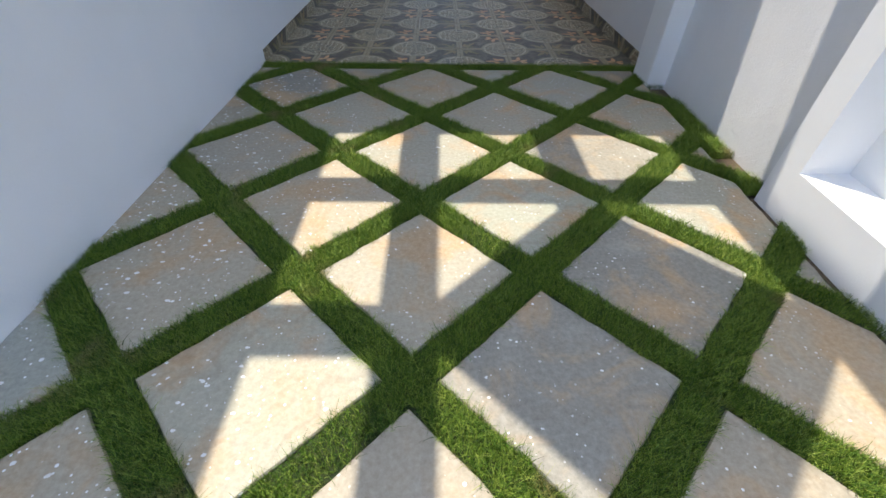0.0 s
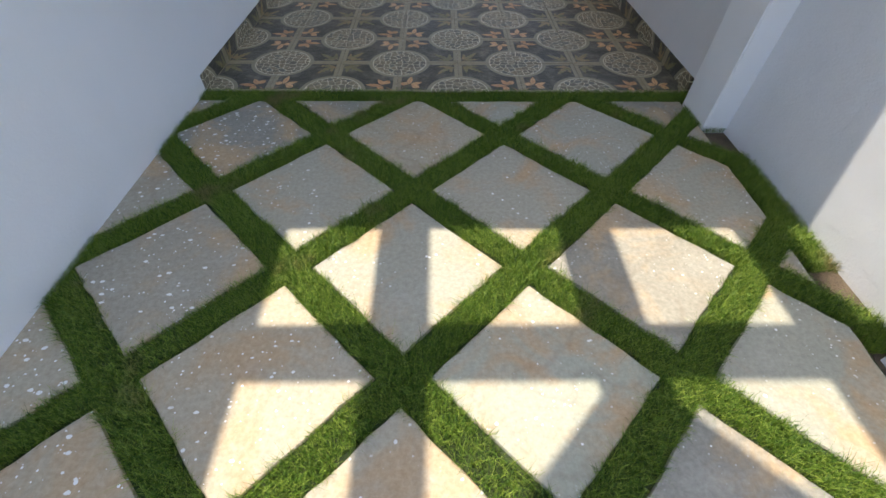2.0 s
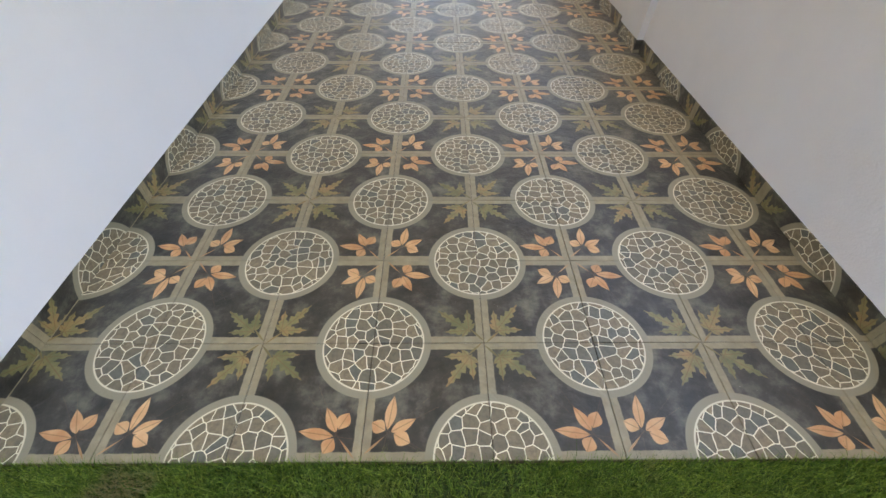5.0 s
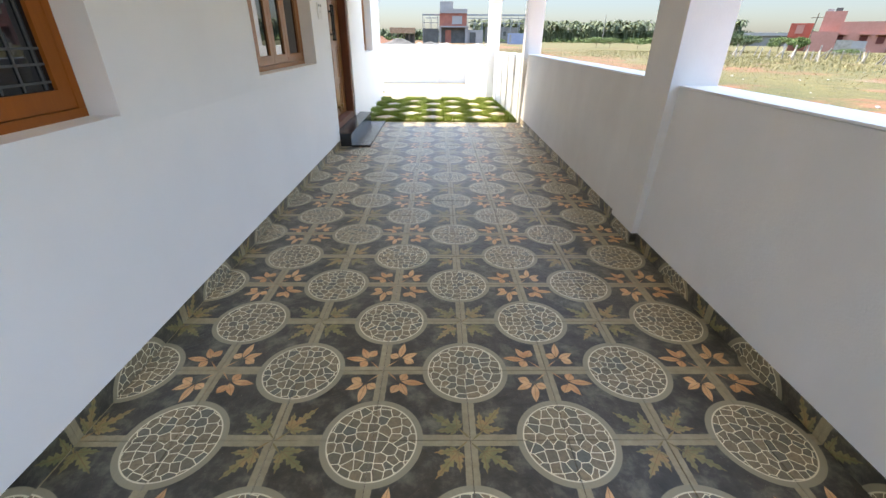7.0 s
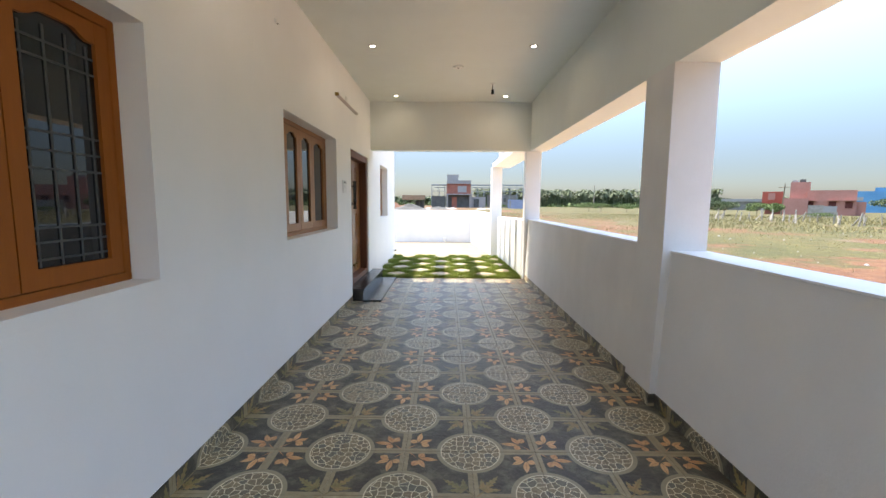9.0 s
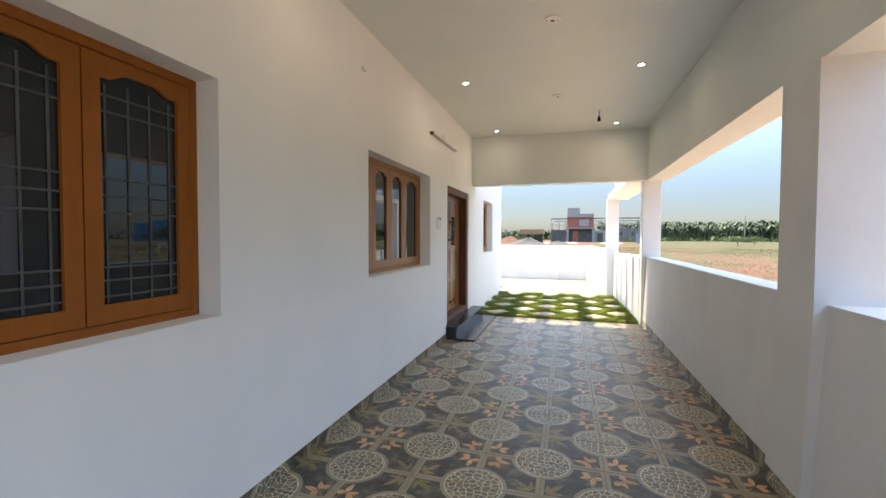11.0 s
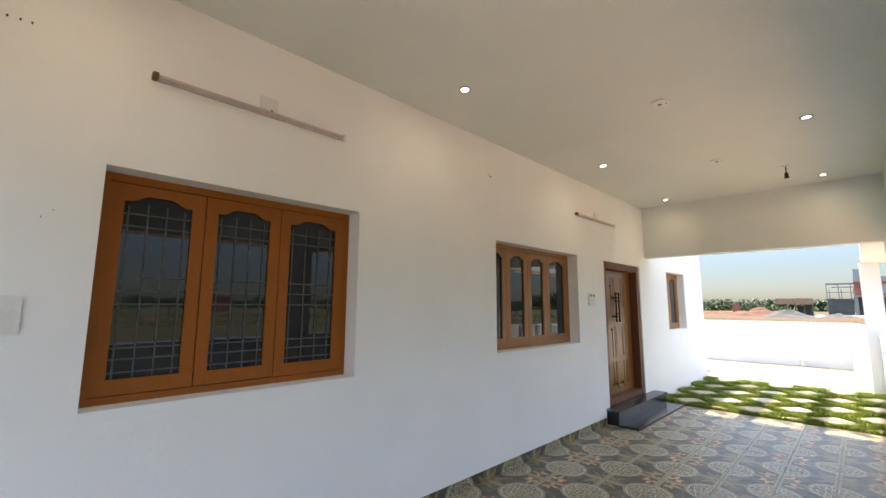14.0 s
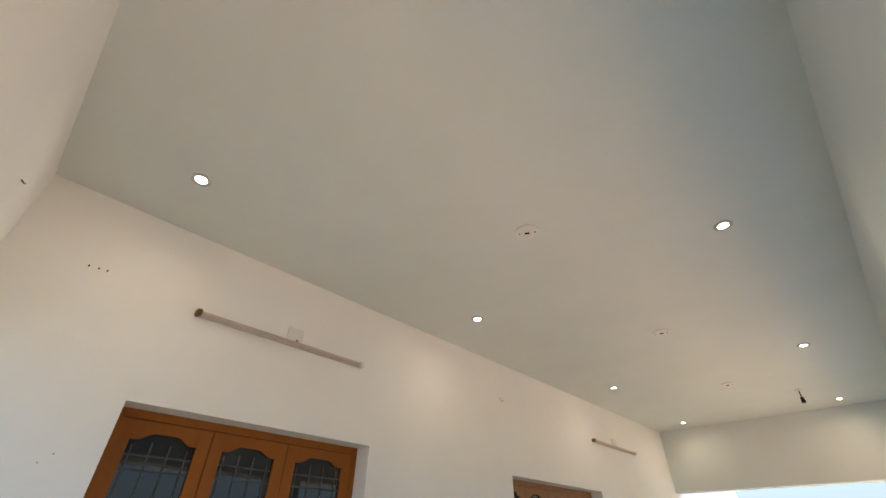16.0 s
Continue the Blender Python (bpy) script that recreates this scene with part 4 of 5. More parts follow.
tree(*out(-18.5, 95), 2.0, 2.8, 15, M_LEAF, "low bright green thorn bush in the field", "bush")
tree(*out(-20.0, 99), 1.9, 2.6, 16, M_LEAF, "low bright green thorn bush in the field", "bush")
tree(*out(-23.0, 96), 1.8, 2.2, 17, M_LEAF, "low bright green thorn bush in the field", "bush")
tree(*out(-37.6, 66), 2.0, 1.2, 18, M_LEAF, "small green bush beside the pink house", "bush")
tree(*out(-41.3, 64), 0.9, 1.5, 19, M_LEAF, "low green bush by the stone posts", "bush")
tree(*out(-7.2, 120), 1.5, 2.0, 20, M_LEAF, "low green bush by the container", "bush")


def block(name, parent, az0, az1, d, z0, z1, deep, material, label="", s=0.0):
    """A box of a far building whose front spans two directions at distance d."""
    x0, y0 = out(az0, d)
    x1, y1 = out(az1, d)
    a = Vector((x0, y0, 0))
    b = Vector((x1, y1, 0))
    back = (b - a).normalized().cross(Vector((0, 0, 1)))
    if back.dot(a - Vector((2, 0, 0))) < 0:
        back = -back
    a, b = a + back * s, b + back * s
    bm = bmesh.new()
    prism(bm, [(a.x, a.y), (b.x, b.y), (b.x + back.x * deep, b.y + back.y * deep), (a.x + back.x * deep, a.y + back.y * deep)], z0, z1)
    o = part(name, bm, material, parent, label)
    if parent:
        o.matrix_parent_inverse = parent.matrix_world.inverted()
    return o


def site(name, az, d, label, category):
    t = thing(name, *out(az, d), GZ, label, category)
    bpy.context.view_layer.update()
    return t


def el(t, d):
    return EYE + t * d


# two storey building with tower
d = 149
b = site("red_house", -1.2, d, "two storey brick red and white house with a stair tower", "house")
# solid block; the shade under the slab is its dark colour
block("wall", b, -0.1, -3.3, d, GZ, el(0.018, d), 9, M_GREY_SHADE, "solid dark front, shade of an open ground floor in its colour")
block("pillar", b, 0.12, -0.1, d, GZ, el(0.018, d), 0.5, M_FARWHITE, "white pillar", -1.2)
block("pillar", b, -3.0, -3.3, d, GZ, el(0.018, d), 0.5, M_FARWHITE, "white pillar", -1.2)
block("slab", b, 0.15, -3.4, d, el(0.018, d), el(0.0205, d), 10, M_FARWHITE, "white floor slab", -1.4)
block("wall", b, 0.1, -3.15, d, el(0.0205, d), el(0.044, d), 8, M_BRICK, "brick red upper wall")
block("parapet", b, 0.1, -3.2, d, el(0.044, d), el(0.052, d), 8, M_FARWHITE, "white roof parapet", -0.3)
block("tower", b, 0.06, -1.5, d, el(0.052, d), el(0.066, d), 5, M_FARWHITE, "white stair tower", 1.0)
block("window", b, -1.4, -2.6, d, el(0.024, d), el(0.039, d), 0.2, M_FARWHITE, "pale bay", -0.15)
block("door", b, -0.6, -1.3, d, GZ, el(0.013, d), 0.2, M_BRICK, "brick infill", -0.2)
block("annex", b, -3.3, -5.2, d, GZ, el(0.0135, d), 7, M_FARWHITE, "low white side wing")
# flat dark panel, doorway shade painted on the wing
block("door", b, -3.6, -4.3, d, GZ + 0.2, el(0.009, d), 0.2, M_GREY_SHADE, "dark panel with doorway shade in its colour", -0.15)
# open steel shed
d = 156
b = site("steel_shed", -4, d, "large open shed frame of bluish grey steel", "shed")
for k in range(15):
    az = 2.15 - k * 0.88
    block("post", b, az, az - 0.06, d, GZ, el(0.0395, d), 0.25, M_STEEL)
    block("post", b, az - 0.18, az - 0.24, d, GZ, el(0.034, d), 0.25, M_STEEL, "", 7)
block("roof_rail", b, 2.15, -10.4, d, el(0.0395, d), el(0.0425, d), 0.4, M_STEEL)
block("roof_rail", b, 2.0, -10.6, d, el(0.036, d), el(0.0375, d), 0.3, M_STEEL, "", 7)
block("side_rail", b, 2.15, -10.4, d, el(0.026, d), el(0.027, d), 0.2, M_STEEL, "", 0.3)
w = site("block_wall", 1.2, 148, "dark grey block wall in front of the shed", "wall")
block("wall", w, 2.1, 0.25, 148, GZ, el(0.0155, 148), 1.0, M_GREY_SHADE)
w = site("grey_outhouse", -8, 160, "long unfinished grey block building", "building")
block("wall", w, -5.4, -9.4, 160, GZ, el(0.019, 160), 5, M_GREYWALL)
# flat dark panels carry the shade of the empty window holes
for az in (-6.3, -7.6):
    block("window", w, az, az - 0.35, 160, el(0.003, 160), el(0.011, 160), 0.3, M_GREY_SHADE, "", -0.15)
c = site("container", -9.3, 128, "faded blue shipping container with pale marks on its end", "container")
block("body", c, -8.15, -10.5, 128, GZ + 0.1, el(0.0078, 128), 2.4, M_PALEBLUE)
block("end_marks", c, -8.35, -8.6, 128, GZ + 0.5, el(0.005, 128), 0.1, M_FARWHITE, "pale marks", -0.06)
# thatched stall
d = 118
b = site("thatched_stall", 4.7, d, "open stall with a brown thatched roof on posts", "stall")
block("roof", b, 6.2, 3.1, d, el(0.006, d), el(0.0165, d), 4, M_THATCH)
for az in (6.0, 5.3, 4.6, 3.9, 3.25):
    block("post", b, az, az - 0.09, d, GZ, el(0.006, d), 0.2, M_BARK, "", 0.2)
block("back_wall", b, 4.4, 3.2, d, GZ, el(0.004, d), 0.3, M_GREY_SHADE, "dark stack", 2.5)
w = site("brick_stack", 9.6, 125, "small stack of red bricks", "stack")
block("bricks", w, 10.0, 9.3, 125, GZ, el(0.006, 125), 2, M_BRICK)


def heap(name, az, d, wx, wy, h, seed, material, label):
    rng = np.random.default_rng(seed)
    bm = bmesh.new()
    bmesh.ops.create_grid(bm, x_segments=24, y_segments=16, size=1)
    for v in bm.verts:
        r = math.hypot(v.co.x, v.co.y)
        hh = max(0, 1 - r) ** 0.8 * (0.75 + 0.5 * noise.noise(Vector((v.co.x * 2.3 + seed, v.co.y * 2.3, 0)))) + 0.12 * max(0, 1 - r) * noise.noise(Vector((v.co.x * 9, v.co.y * 9, seed)))
        v.co = (v.co.x * wx, v.co.y * wy, hh * h - 0.03)
    o = part(name, bm, material)
    o.location = (*out(az, d), GZ)
    return tagged(o, label, "heap")


for k, (az, w, h) in enumerate([(8.2, 5, 2.0), (7.0, 6, 2.2), (6.0, 4, 1.4), (10.5, 4, 1.0), (11.5, 5, 1.1)]):
    heap("earth_heap", az, 112, w, 4, h, k, M_REDSOIL, "rough heap of red earth")
heap("gravel_heap", 5.2, 98, 4.5, 3, 1.6, 9, M_GRAVEL, "grey gravel heap by the stall")
heap("gravel_heap", 1.2, 105, 3.0, 2.5, 0.9, 10, M_GRAVEL, "low grey gravel heap by the block wall")
for k, (az, d) in enumerate([(0.3, 110), (-0.6, 112), (2.6, 108), (-4.6, 112), (-6.0, 118)]):
    heap("rubble_heap", az, d, 1.5, 1.2, 0.6, 20 + k, M_LITTER, "small heap of pale rubble")

# pink house
d = 99
b = site("pink_house", -42, d, "pink flat roofed single storey house with a red front wing", "house")
block("wall", b, -40.3, -44.0, d, GZ, el(0.0262, d), 10, M_PINK)
block("wall", b, -38.4, -40.4, d, GZ, el(0.012, d), 5, M_PINK, "", -1.5)
block("stair_tower", b, -38.9, -40.5, d, el(0.012, d), el(0.0415, d), 5, M_PINK, "", 0.5)
block("front_wing", b, -36.6, -38.4, d, el(0.003, d), el(0.0245, d), 6, M_RED, "red painted upper front", 0.2)
block("wing_wall", b, -36.9, -38.3, d, GZ, el(0.003, d), 4, M_BRICK, "shaded ground floor", 1.5)
block("pillar", b, -36.6, -36.8, d, GZ, el(0.003, d), 0.4, M_FARWHITE, "pale pillar")
block("sign_panel", b, -37.1, -37.7, d, el(0.009, d), el(0.022, d), 0.1, M_PINK, "pale sign panel", 0.05)
block("side_wing", b, -44.0, -44.7, d, GZ, el(0.006, d), 6, M_PINK, "", 1.0)
for az in (-40.3, -42.0, -43.2):
    block("window", b, az, az - 0.55, d, el(-0.005, d), el(0.0065, d), 0.15, M_DARKRED, "dark red window", -0.1)
    block("sunshade", b, az + 0.1, az - 0.7, d, el(0.0075, d), el(0.009, d), 0.7, M_PINK, "", -0.7)
block("water_tank", b, -39.6, -40.1, d, el(0.0415, d), el(0.0465, d), 1.0, M_GREY_SHADE, "black water tank", 1)
block("water_tank", b, -39.0, -39.5, d, el(0.0415, d), el(0.045, d), 1.0, M_FARWHITE, "white water tank", 1)
w = site("concrete_trough", -41.5, 74, "stack of pale concrete slabs by the posts", "slabs")
block("slab", w, -40.4, -41.6, 74, GZ, 1.55, 1.5, M_POST)
block("slab", w, -41.6, -42.6, 74, 0.7, 1.45, 1.2, M_FARWHITE)
block("slab", w, -41.5, -42.6, 74, GZ, 0.7, 1.2, M_POST)
p = site("utility_pole", -38.3, 88, "thin leaning wooden utility pole with a cross arm", "pole")
bm = bmesh.new()
tube(bm, (0, 0, -0.1), (0.25, 0, 5.2), 0.10, 8, 0.07)
tube(bm, (-0.5, 0.3, 4.6), (0.95, -0.3, 4.65), 0.05, 6)
part("pole", bm, M_BARK, p)
p = site("utility_pole", -19.2, 190, "thin pale utility pole far off in the field", "pole")
bm = bmesh.new()
tube(bm, (0, 0, -0.1), (0, 0, 9.5), 0.18, 8, 0.12)
part("pole", bm, M_POST, p)
d = 150
b = site("blue_shed", -47, d, "long shed of blue sheet metal with a low gable", "shed")
block("wall", b, -43.6, -52.0, d, GZ, el(0.024, d), 14, M_BLUE)
block("gable", b, -45.2, -50.2, d, el(0.024, d), el(0.030, d), 13, M_BLUE, "", 0.2)
for az in (-44.0, -45.6, -47.0):
    block("window", b, az, az - 0.6, d, el(0.008, d), el(0.014, d), 0.2, M_FARWHITE, "pale window", -0.15)
d = 170
b = site("white_shed", -35, d, "long low white roofed shed", "shed")
block("wall", b, -33.2, -37.0, d, GZ, el(0.006, d), 8, M_GREYWALL)
block("roof", b, -33.0, -37.2, d, el(0.006, d), el(0.011, d), 9, M_FARWHITE, "white roof", -0.5)

# buildings on the far side of the field, which the windows mirror
b = site("grey_house", -84, 95, "unfinished grey two storey concrete house", "house")
block("wall", b, -83.0, -87.0, 95, GZ, 3.1, 7, M_GREYWALL)
block("slab", b, -82.8, -87.2, 95, 3.1, 3.3, 8, M_FARWHITE, "", -0.4)
block("upper_wall", b, -84.6, -86.8, 95, 3.3, 6.2, 5, M_GREYWALL)
# dark panels on the wall, painted with the shade of its openings
for az in (-83.6, -85.2):
    block("window", b, az, az - 0.6, 95, 0.9, 2.2, 0.2, M_GREY_SHADE, "dark panel with opening shade in its colour", -0.1)
b = site("brown_house", -72, 110, "low brown flat roofed house", "house")
block("wall", b, -70.5, -74.0, 110, GZ, 3.4, 7, M_BRICK)
block("parapet", b, -70.4, -74.1, 110, 3.4, 3.8, 7, M_PINK, "", -0.2)
b = site("grey_house", -63, 130, "low grey flat roofed house", "house")
block("wall", b, -61.5, -65.0, 130, GZ, 4.2, 7, M_GREYWALL)
block("parapet", b, -61.4, -65.1, 130, 4.2, 4.7, 7, M_FARWHITE, "", -0.2)
for k, (az, d, h) in enumerate([(-66, 90, 3.2), (-69, 95, 2.8), (-77, 85, 3.0), (-80, 100, 3.6), (-90, 90, 3.4), (-58, 80, 3.0), (-97, 100, 4.0), (-104, 90, 3.5)]):
    tree(*out(az, d), h, h * 1.1, 40 + k, M_DARKLEAF, "dark spreading tree at the far side of the field")

# stone posts of the old fence
post_lib = []
for k in range(3):
    rngp = random.Random(k)
    t = thing("stone_fence_post", 0, 0, -50, "pale leaning stone post with a slanting brace", "fence post", "old stone fence posts")
    bm = bmesh.new()
    tube(bm, (0, 0, -0.2), (0.06 * (k - 1), 0, 1.15 + 0.2 * k), 0.085, 5, 0.065)
    part("post", bm, M_POST, t)
    if k < 2:
        bm = bmesh.new()
        tube(bm, (0.85 - 1.7 * k, 0.2, -0.05), (0.0, 0.0, 0.95), 0.07, 5, 0.06)
        part("brace", bm, M_POST, t)
    post_lib.append(t)
rp = random.Random(8)
where = [(-31.6, 58), (-32.6, 56), (-33.0, 57), (-34.2, 58), (-35.3, 57), (-36.6, 56), (-37.3, 58), (-38.5, 57), (-38.9, 54), (-39.4, 52), (-40.0, 56), (-40.6, 55), (-41.2, 54), (-42.4, 52), (-42.8, 53), (-44.2, 48), (-44.6, 50), (-46.3, 46), (-47.0, 47), (-48.5, 46), (-50.0, 44), (-30.4, 60), (-29.2, 62), (-26.5, 66), (-52.0, 42), (-55.0, 41), (-58.0, 40)]
where += [(-31 - 0.82 * k + rp.uniform(-0.4, 0.4), 57 - 0.45 * k + rp.uniform(-3, 5)) for k in range(0, 24, 2)]
for k, (az, d) in enumerate(where):
    m = pose(*out(az, d), GZ, rp.uniform(-12, 12), rp.uniform(-20, 20), rp.uniform(10, 80)) @ Matrix.Scale(rp.uniform(0.7, 1.05), 4)
    if k < 3:
        post_lib[k].matrix_basis = m
    else:
        copy_thing(post_lib[rp.choice((0, 1, 1, 2))], m)

# pale litter and stones in the field
rl = random.Random(3)
lib = []
for k in range(3):
    bm = bmesh.new()
    bmesh.ops.create_icosphere(bm, subdivisions=1, radius=0.12)
    for v in bm.verts:
        v.co = v.co * rl.uniform(0.7, 1.25)
        v.co.z = v.co.z * 0.5 + 0.03
    o = tagged(part("field_stone", bm, M_LITTER), "pale stone lying in the dry field", "stone", "loose stones in the field")
    lib.append(o)
for k in range(220):
    az, d = rl.uniform(-72, 6), 9 + 60 * rl.random() ** 1.3
    m = pose(*out(az, d), GZ, 0, 0, rl.uniform(0, 360)) @ Matrix.Scale(0.3 + 0.9 * rl.random() ** 2, 4)
    if k < 3:
        lib[k].matrix_basis = m
    else:
        copy_thing(lib[k % 3], m)

# dry grass of the field
rng = np.random.default_rng(9)
n = 110000
az = np.radians(rng.uniform(-85, 22, n))
dd = 7 + 70 * rng.random(n) ** 0.75
cx = HOME[0] - np.sin(az) * dd
cy = HOME[1] + np.cos(az) * dd
dens = np.sin(cx * 0.31 + 1.3 * np.sin(cy * 0.17)) + np.sin(cy * 0.23 + 2.1 * np.sin(cx * 0.13)) + rng.normal(0, 1.2, n)
inside = (cx > 8.3) | (cy > 16.8)
keepm = (dens > -0.1) & inside & (cx > -40)
cx, cy, dd = cx[keepm], cy[keepm], dd[keepm]
n = len(cx)
turned = np.degrees(np.arctan2(HOME[0] - cx, cy - HOME[1]))
tall = (dd > 34) & (turned < -27) & (np.sin(cx * 0.9) + np.sin(cy * 0.7 + 1) > -0.5)
h = rng.uniform(0.02, 0.055, n) * (1 + dd / 60) * np.where(tall, 4.0, 1.0)
a = rng.uniform(0, 2 * np.pi, n)
w = 0.003 + dd * 0.0005
lean = rng.normal(0, 0.5, (n, 2)) * h[:, None]
base = np.stack([cx, cy, np.full(n, GZ)], 1)
ux = np.stack([np.cos(a) * w, np.sin(a) * w, np.zeros(n)], 1)
tip = base + np.concatenate([lean, h[:, None]], 1)
vs = np.stack([base - ux, base + ux, tip], 1)
link("field_grass", cloud_mesh("field_grass", vs, np.arange(n * 3).reshape(n, 3), M_DRYGRASS), M_DRYGRASS, None, "sparse dry grass tufts of the field", "stuff")


# ---- stone patches and turf ----
SX, SY, HD = 0.9440, 0.4708, 0.381


def clipped(pts, x0, x1, y0, y1):
    for axis, lim, sign in ((0, x0, 1), (0, x1, -1), (1, y0, 1), (1, y1, -1)):
        res = []
        for p, q in zip(pts, pts[1:] + pts[:1]):
            a, b = (p[axis] - lim) * sign, (q[axis] - lim) * sign
            if a >= 0:
                res.append(p)
            if (a > 0) != (b > 0) and abs(a - b) > 1e-9:
                f = a / (a - b)
                res.append((p[0] + (q[0] - p[0]) * f, p[1] + (q[1] - p[1]) * f))
        pts = res
        if len(pts) < 3:
            return []
    return pts


def area(pts):
    return abs(sum(p[0] * q[1] - q[0] * p[1] for p, q in zip(pts, pts[1:] + pts[:1]))) / 2


def stone(pts, seed, parent):
    """A slab with a broken, slightly worn edge."""
    rs = random.Random(seed)
    cx = sum(p[0] for p in pts) / len(pts)
    cy = sum(p[1] for p in pts) / len(pts)
    rim = []
    for p, q in zip(pts, pts[1:] + pts[:1]):
        ln = math.hypot(q[0] - p[0], q[1] - p[1])
        k = max(1, int(ln / 0.06))
        for i in range(k):
            f = i / k
            j = 0.004 if i else 0.002
            x, y = p[0] + (q[0] - p[0]) * f, p[1] + (q[1] - p[1]) * f
            rim.append((x + rs.uniform(-j, j) - cx, y + rs.uniform(-j, j) - cy))
    if len(rim) < 3:
        return None
    tx, ty = rs.uniform(-0.004, 0.004), rs.uniform(-0.004, 0.004)
    bm = bmesh.new()
    def row(s, z):
        return [bm.verts.new((x * s, y * s, z + x * tx + y * ty)) for x, y in rim]
    top, mid, low = row(0.985, 0.0), row(1.0, -0.006), row(1.0, -0.035)
    bm.faces.new(top)
    for u, v in ((top, mid), (mid, low)):
        for i in range(len(u)):
            j = (i + 1) % len(u)
            bm.faces.new((v[i], v[j], u[j], u[i]))
    bmesh.ops.recalc_face_normals(bm, faces=bm.faces)
    o = part("stone_slab", bm, M_STONE, parent)
    o.location = (cx, cy, rs.uniform(-0.003, 0.002))
    return o


def lattice(x, y, ox, oy):
    """Distance, in diamond measure, from the middle of the stone that (x, y) belongs to."""
    a = (x - ox) / SX + (y - oy) / (2 * SY)
    b = (x - ox) / SX - (y - oy) / (2 * SY)
    a = a - np.round(a)
    b = b - np.round(b)
    return np.abs((a + b) / 2 * SX) + np.abs((a - b) * SY)


def stone_bed(name, ox, oy, x0, x1, y0, y1, label, HD=HD):
    bed = tagged(new(name), label, "", "", "structure")
    k = 0
    for i in range(-8, 16):
        for j in range(-16, 16):
            if (i + j) % 2:
                continue
            cx, cy = ox + i * SX / 2, oy + j * SY
            pts = clipped([(cx + HD, cy), (cx, cy + HD), (cx - HD, cy), (cx, cy - HD)], x0, x1, y0, y1)
            if pts and area(pts) > 0.004:
                k += 1
                stone(pts, i * 57 + j * 131 + k, bed)
    return bed


def turf(name, rng, ox, oy, x0, x1, y0, y1, per, length, width, label, border, HD=HD, mat=M_GRASS):
    """Short blades in the joints between the stones, leaning over their edges."""
    n = int((x1 - x0) * (y1 - y0) * per)
    x, y = rng.uniform(x0, x1, n), rng.uniform(y0, y1, n)
    d = lattice(x, y, ox, oy)
    wob = 0.010 * np.sin(x * 41 + np.sin(y * 23) * 2) + 0.008 * np.sin(y * 57 + x * 13)
    inj = (d > HD + 0.002 + wob) | border(x, y)
    inj &= rng.random(n) < np.where(np.sin(x * 3.1 + 1.7 * y) * np.sin(y * 4.3 - x) > 0.82, 0.55, 1.0)
    x, y = x[inj], y[inj]
    n = len(x)
    h = length * rng.uniform(0.45, 1.15, n)
    a = rng.uniform(0, 2 * np.pi, n)
    w = width * rng.uniform(0.6, 1.3, n) / 2
    lx, ly = rng.normal(0, 0.5, n) * h, rng.normal(0, 0.5, n) * h
    z = np.full(n, -0.018)
    ca, sa = np.cos(a) * w, np.sin(a) * w
    p = np.stack([
        np.stack([x - ca, y - sa, z], 1), np.stack([x + ca, y + sa, z], 1),
        np.stack([x + ca * 0.8 + lx * 0.35, y + sa * 0.8 + ly * 0.35, z + h * 0.6], 1),
        np.stack([x - ca * 0.8 + lx * 0.35, y - sa * 0.8 + ly * 0.35, z + h * 0.6], 1),
        np.stack([x + lx, y + ly, z + h * 0.95], 1)], 1)
    i = np.arange(n)[:, None] * 5
    me = bpy.data.meshes.new(name)
    quads = (i + np.array([[0, 1, 2, 3]])).tolist()
    tris = (i + np.array([[3, 2, 4]])).tolist()
    me.from_pydata(p.reshape(-1, 3).tolist(), [], quads + tris)
    me.materials.append(mat)
    me.update()
    return link(name, me, mat, None, label, "stuff")


OX, OY = 1.37, -0.475
OX2, OY2 = 1.37, 8.36 + 0.45
stone_bed("pavement", OX, OY, 0.012, 2.975, -4.5, -0.115, "square natural stone slabs laid diagonally in turf")
stone_bed("pavement_far", OX2, OY2, 0.012, 2.93, 8.40, 11.80, "square natural stone slabs laid diagonally in turf", 0.378)
rng = np.random.default_rng(21)
turf("turf", rng, OX, OY, 0.012, 3.11, -3.9, -0.004, 100000, 0.044, 0.0018, "green turf joints between stone slabs", lambda x, y: (y > -0.115) | ((x > 2.985) & (y > -1.8) & (np.sin(y * 9) * np.sin(y * 3.7 + 1) > -0.35)))
turf("turf_far", rng, OX2, OY2, 0.012, 3.0, 8.36, 11.83, 20000, 0.085, 0.0070, "green turf joints between stone slabs", lambda x, y: (y < 8.42) | (x > 2.92), 0.366, M_GRASSFAR)
M_TURFBED = speckled("turf_bed", (0.018, 0.035, 0.010), (0.06, 0.075, 0.025), 0.95, 18, 160, 0.9, far=0.01)
structure("turf_bed", boxes((0.002, 2.99, -4.5, -0.004, -0.03, -0.014), (0.002, 2.98, 8.362, 11.835, -0.03, -0.014)), M_TURFBED, "dense green turf base")

# ---- floor tiles ----
floor_x = [0.0, 0.03] + [0.03 + 0.4 * k for k in range(1, 8)] + [3.148]
tile_meshes = {}


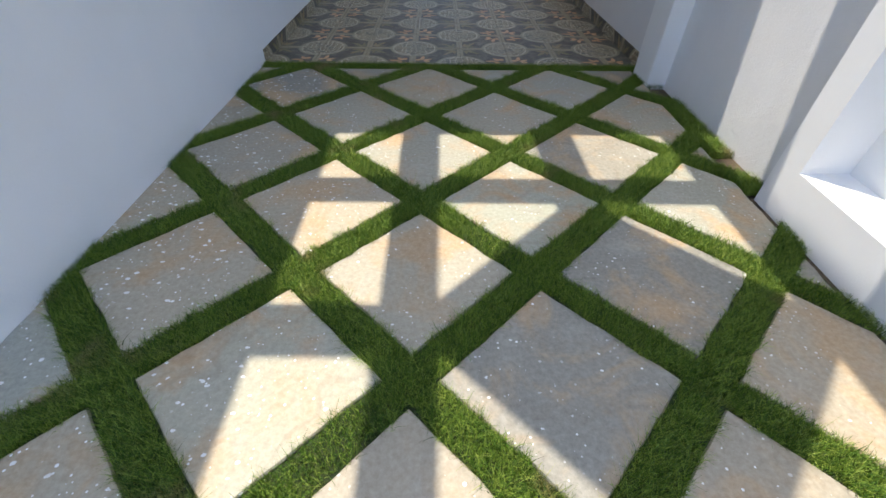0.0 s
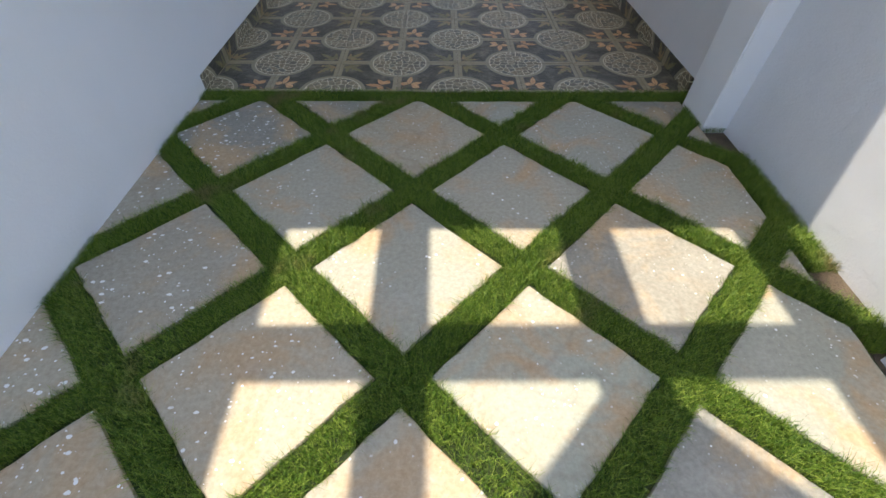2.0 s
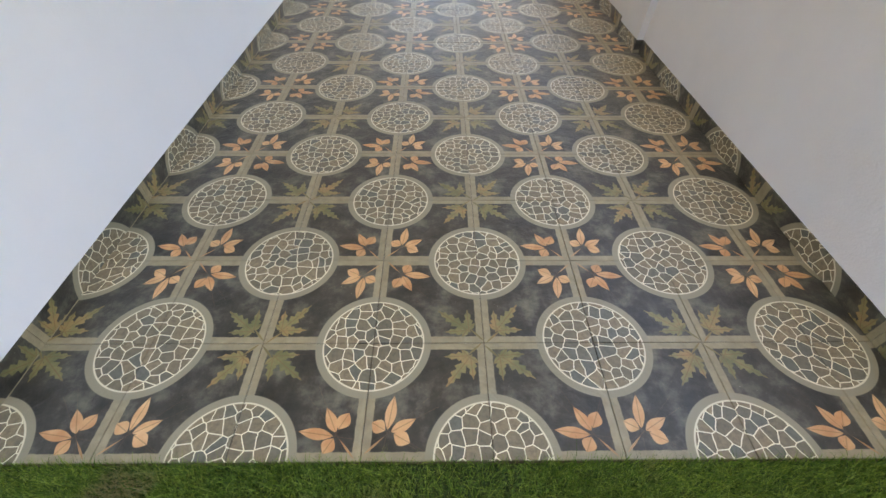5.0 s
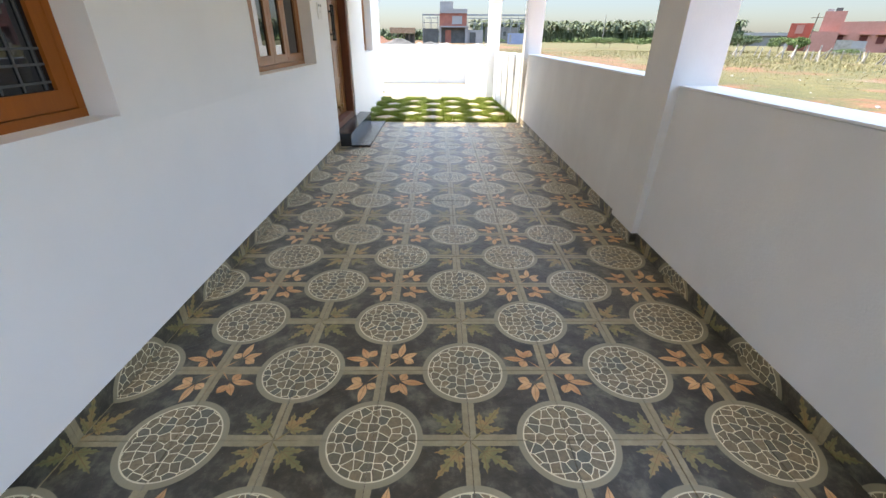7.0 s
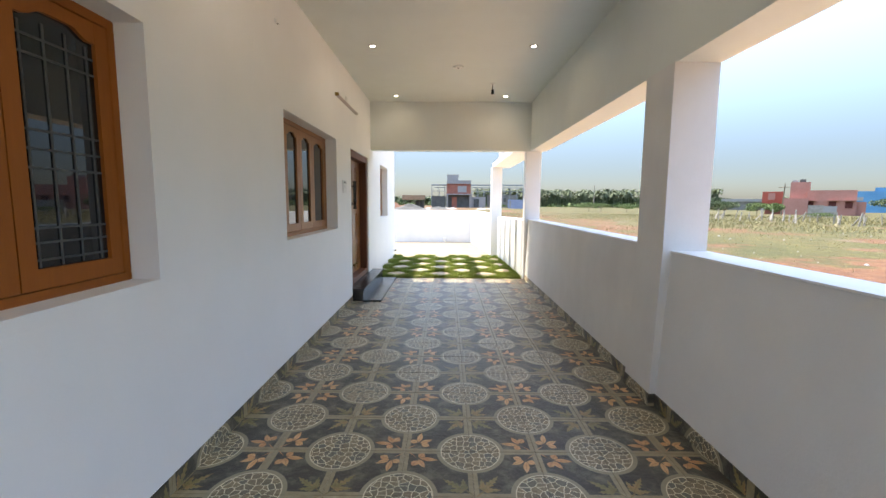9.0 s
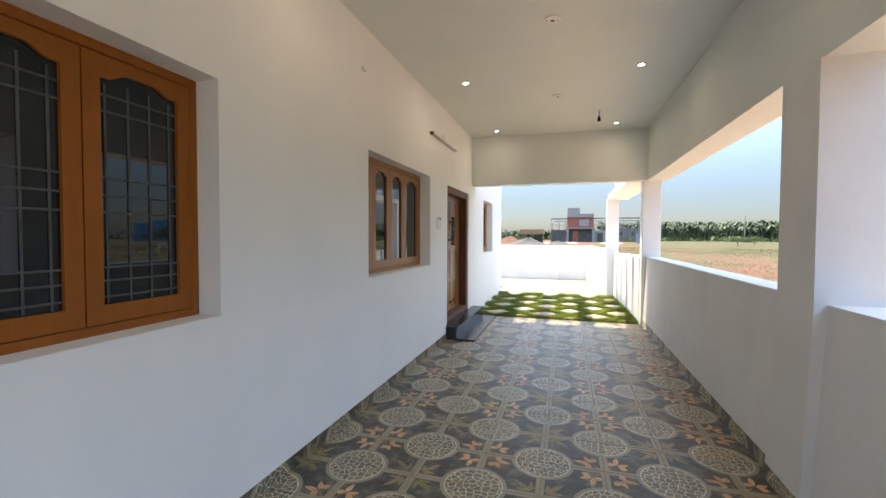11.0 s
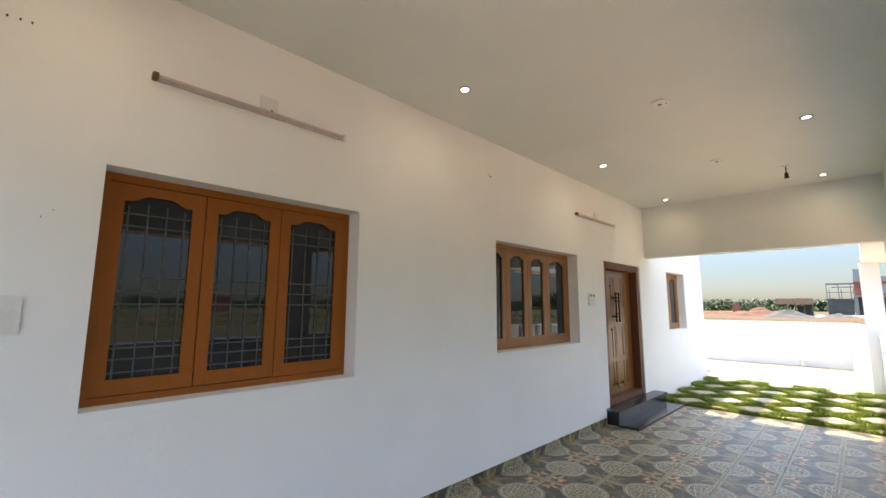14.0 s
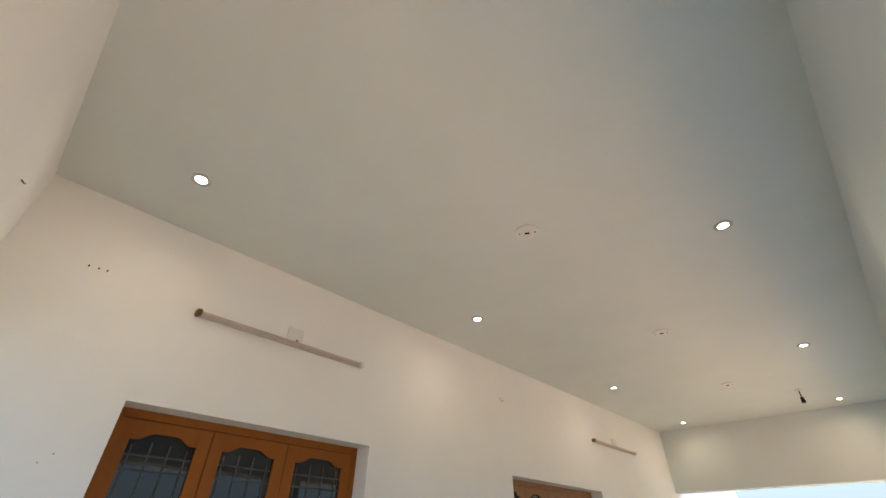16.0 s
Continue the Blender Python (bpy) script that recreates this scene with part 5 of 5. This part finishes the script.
def tile(x0, x1, y0, y1):
    key = (round(x1 - x0, 3), round(y1 - y0, 3))
    if key not in tile_meshes:
        bm = bmesh.new()
        g = 0.0014
        w, h = key
        top = [bm.verts.new(v) for v in ((g + 0.001, g + 0.001, 0), (w - g - 0.001, g + 0.001, 0), (w - g - 0.001, h - g - 0.001, 0), (g + 0.001, h - g - 0.001, 0))]
        low = [bm.verts.new(v) for v in ((g, g, -0.0015), (w - g, g, -0.0015), (w - g, h - g, -0.0015), (g, h - g, -0.0015))]
        base = [bm.verts.new((v.co.x, v.co.y, -0.008)) for v in low]
        bm.faces.new(top)
        for u, v in ((top, low), (low, base)):
            for i in range(4):
                j = (i + 1) % 4
                bm.faces.new((v[i], v[j], u[j], u[i]))
        bmesh.ops.recalc_face_normals(bm, faces=bm.faces)
        me = bpy.data.meshes.new("floor_tile")
        bm.to_mesh(me)
        bm.free()
        me.materials.append(M_TILE)
        tile_meshes[key] = me
    o = link("floor_tile", tile_meshes[key], M_TILE, floor)
    o.location = (x0, y0, 0)
    o.rotation_euler = (tilt.uniform(-0.0016, 0.0016), tilt.uniform(-0.0016, 0.0016), 0)


tilt = random.Random(31)
for r in range(21):
    y0, y1 = 0.4 * r, min(0.4 * r + 0.4, 8.30)
    for c in range(len(floor_x) - 1):
        x1 = floor_x[c + 1]
        if c == len(floor_x) - 2 and y0 > 3.3:
            x1 = 3.108
        if x1 - floor_x[c] > 0.02:
            tile(floor_x[c], x1, y0, y1)
skirts = {}


def skirting(x, side, y0, y1, owner):
    y = y0
    while y < y1 - 0.01:
        nxt = min(y1, 0.4 * math.floor(y / 0.4 + 1.0001))
        key = (round(nxt - y, 3), side)
        if key not in skirts:
            bm = boxes((0, 0.052 * side, 0.001, key[0] - 0.001, 0.001, 0.098))
            bmesh.ops.recalc_face_normals(bm, faces=bm.faces)
            me = bpy.data.meshes.new("skirting_tile")
            bm.to_mesh(me)
            bm.free()
            me.materials.append(M_SKIRT)
            skirts[key] = me
        o = link("skirting_tile", skirts[key], M_SKIRT, owner)
        o.location = (x, y, 0)
        y = nxt
    return owner


base = tagged(new("baseboard"), "dark printed tile skirting along the wall feet", "", "", "structure")
skirting(0.001, 1, 0.0, 6.27, base)
skirting(3.108, -1, 0.0, 3.01, base)
skirting(3.109, -1, 3.52, 8.28, base)
skirting(3.060, -1, 3.02, 3.438, base)
for x in (3.009, 3.062):
    part("skirting_tile", boxes((x, min(x + 0.05, 3.107), 3.010, 3.018, 0.001, 0.098)), M_SKIRT, base)

bm = bmesh.new()
rows = []
for y, deep, low in ((-3.2, 0.001, -0.03), (-0.003, 0.053, -0.03), (0.0, 0.053, 0.099), (6.27, 0.053, 0.099)):
    rows.append([bm.verts.new(v) for v in ((0.0, y, low), (deep, y, low), (deep, y, 0.104), (0.0008, y, 1.06), (0.0, y, 1.06))])
for a, b in zip(rows, rows[1:]):
    for i in range(5):
        j = (i + 1) % 5
        bm.faces.new((a[i], b[i], b[j], a[j]))
bm.faces.new(rows[0])
bm.faces.new(rows[3][::-1])
bmesh.ops.recalc_face_normals(bm, faces=bm.faces)
structure("trim", bm, M_WHITE, "sloping white plaster edge above the skirting tiles")
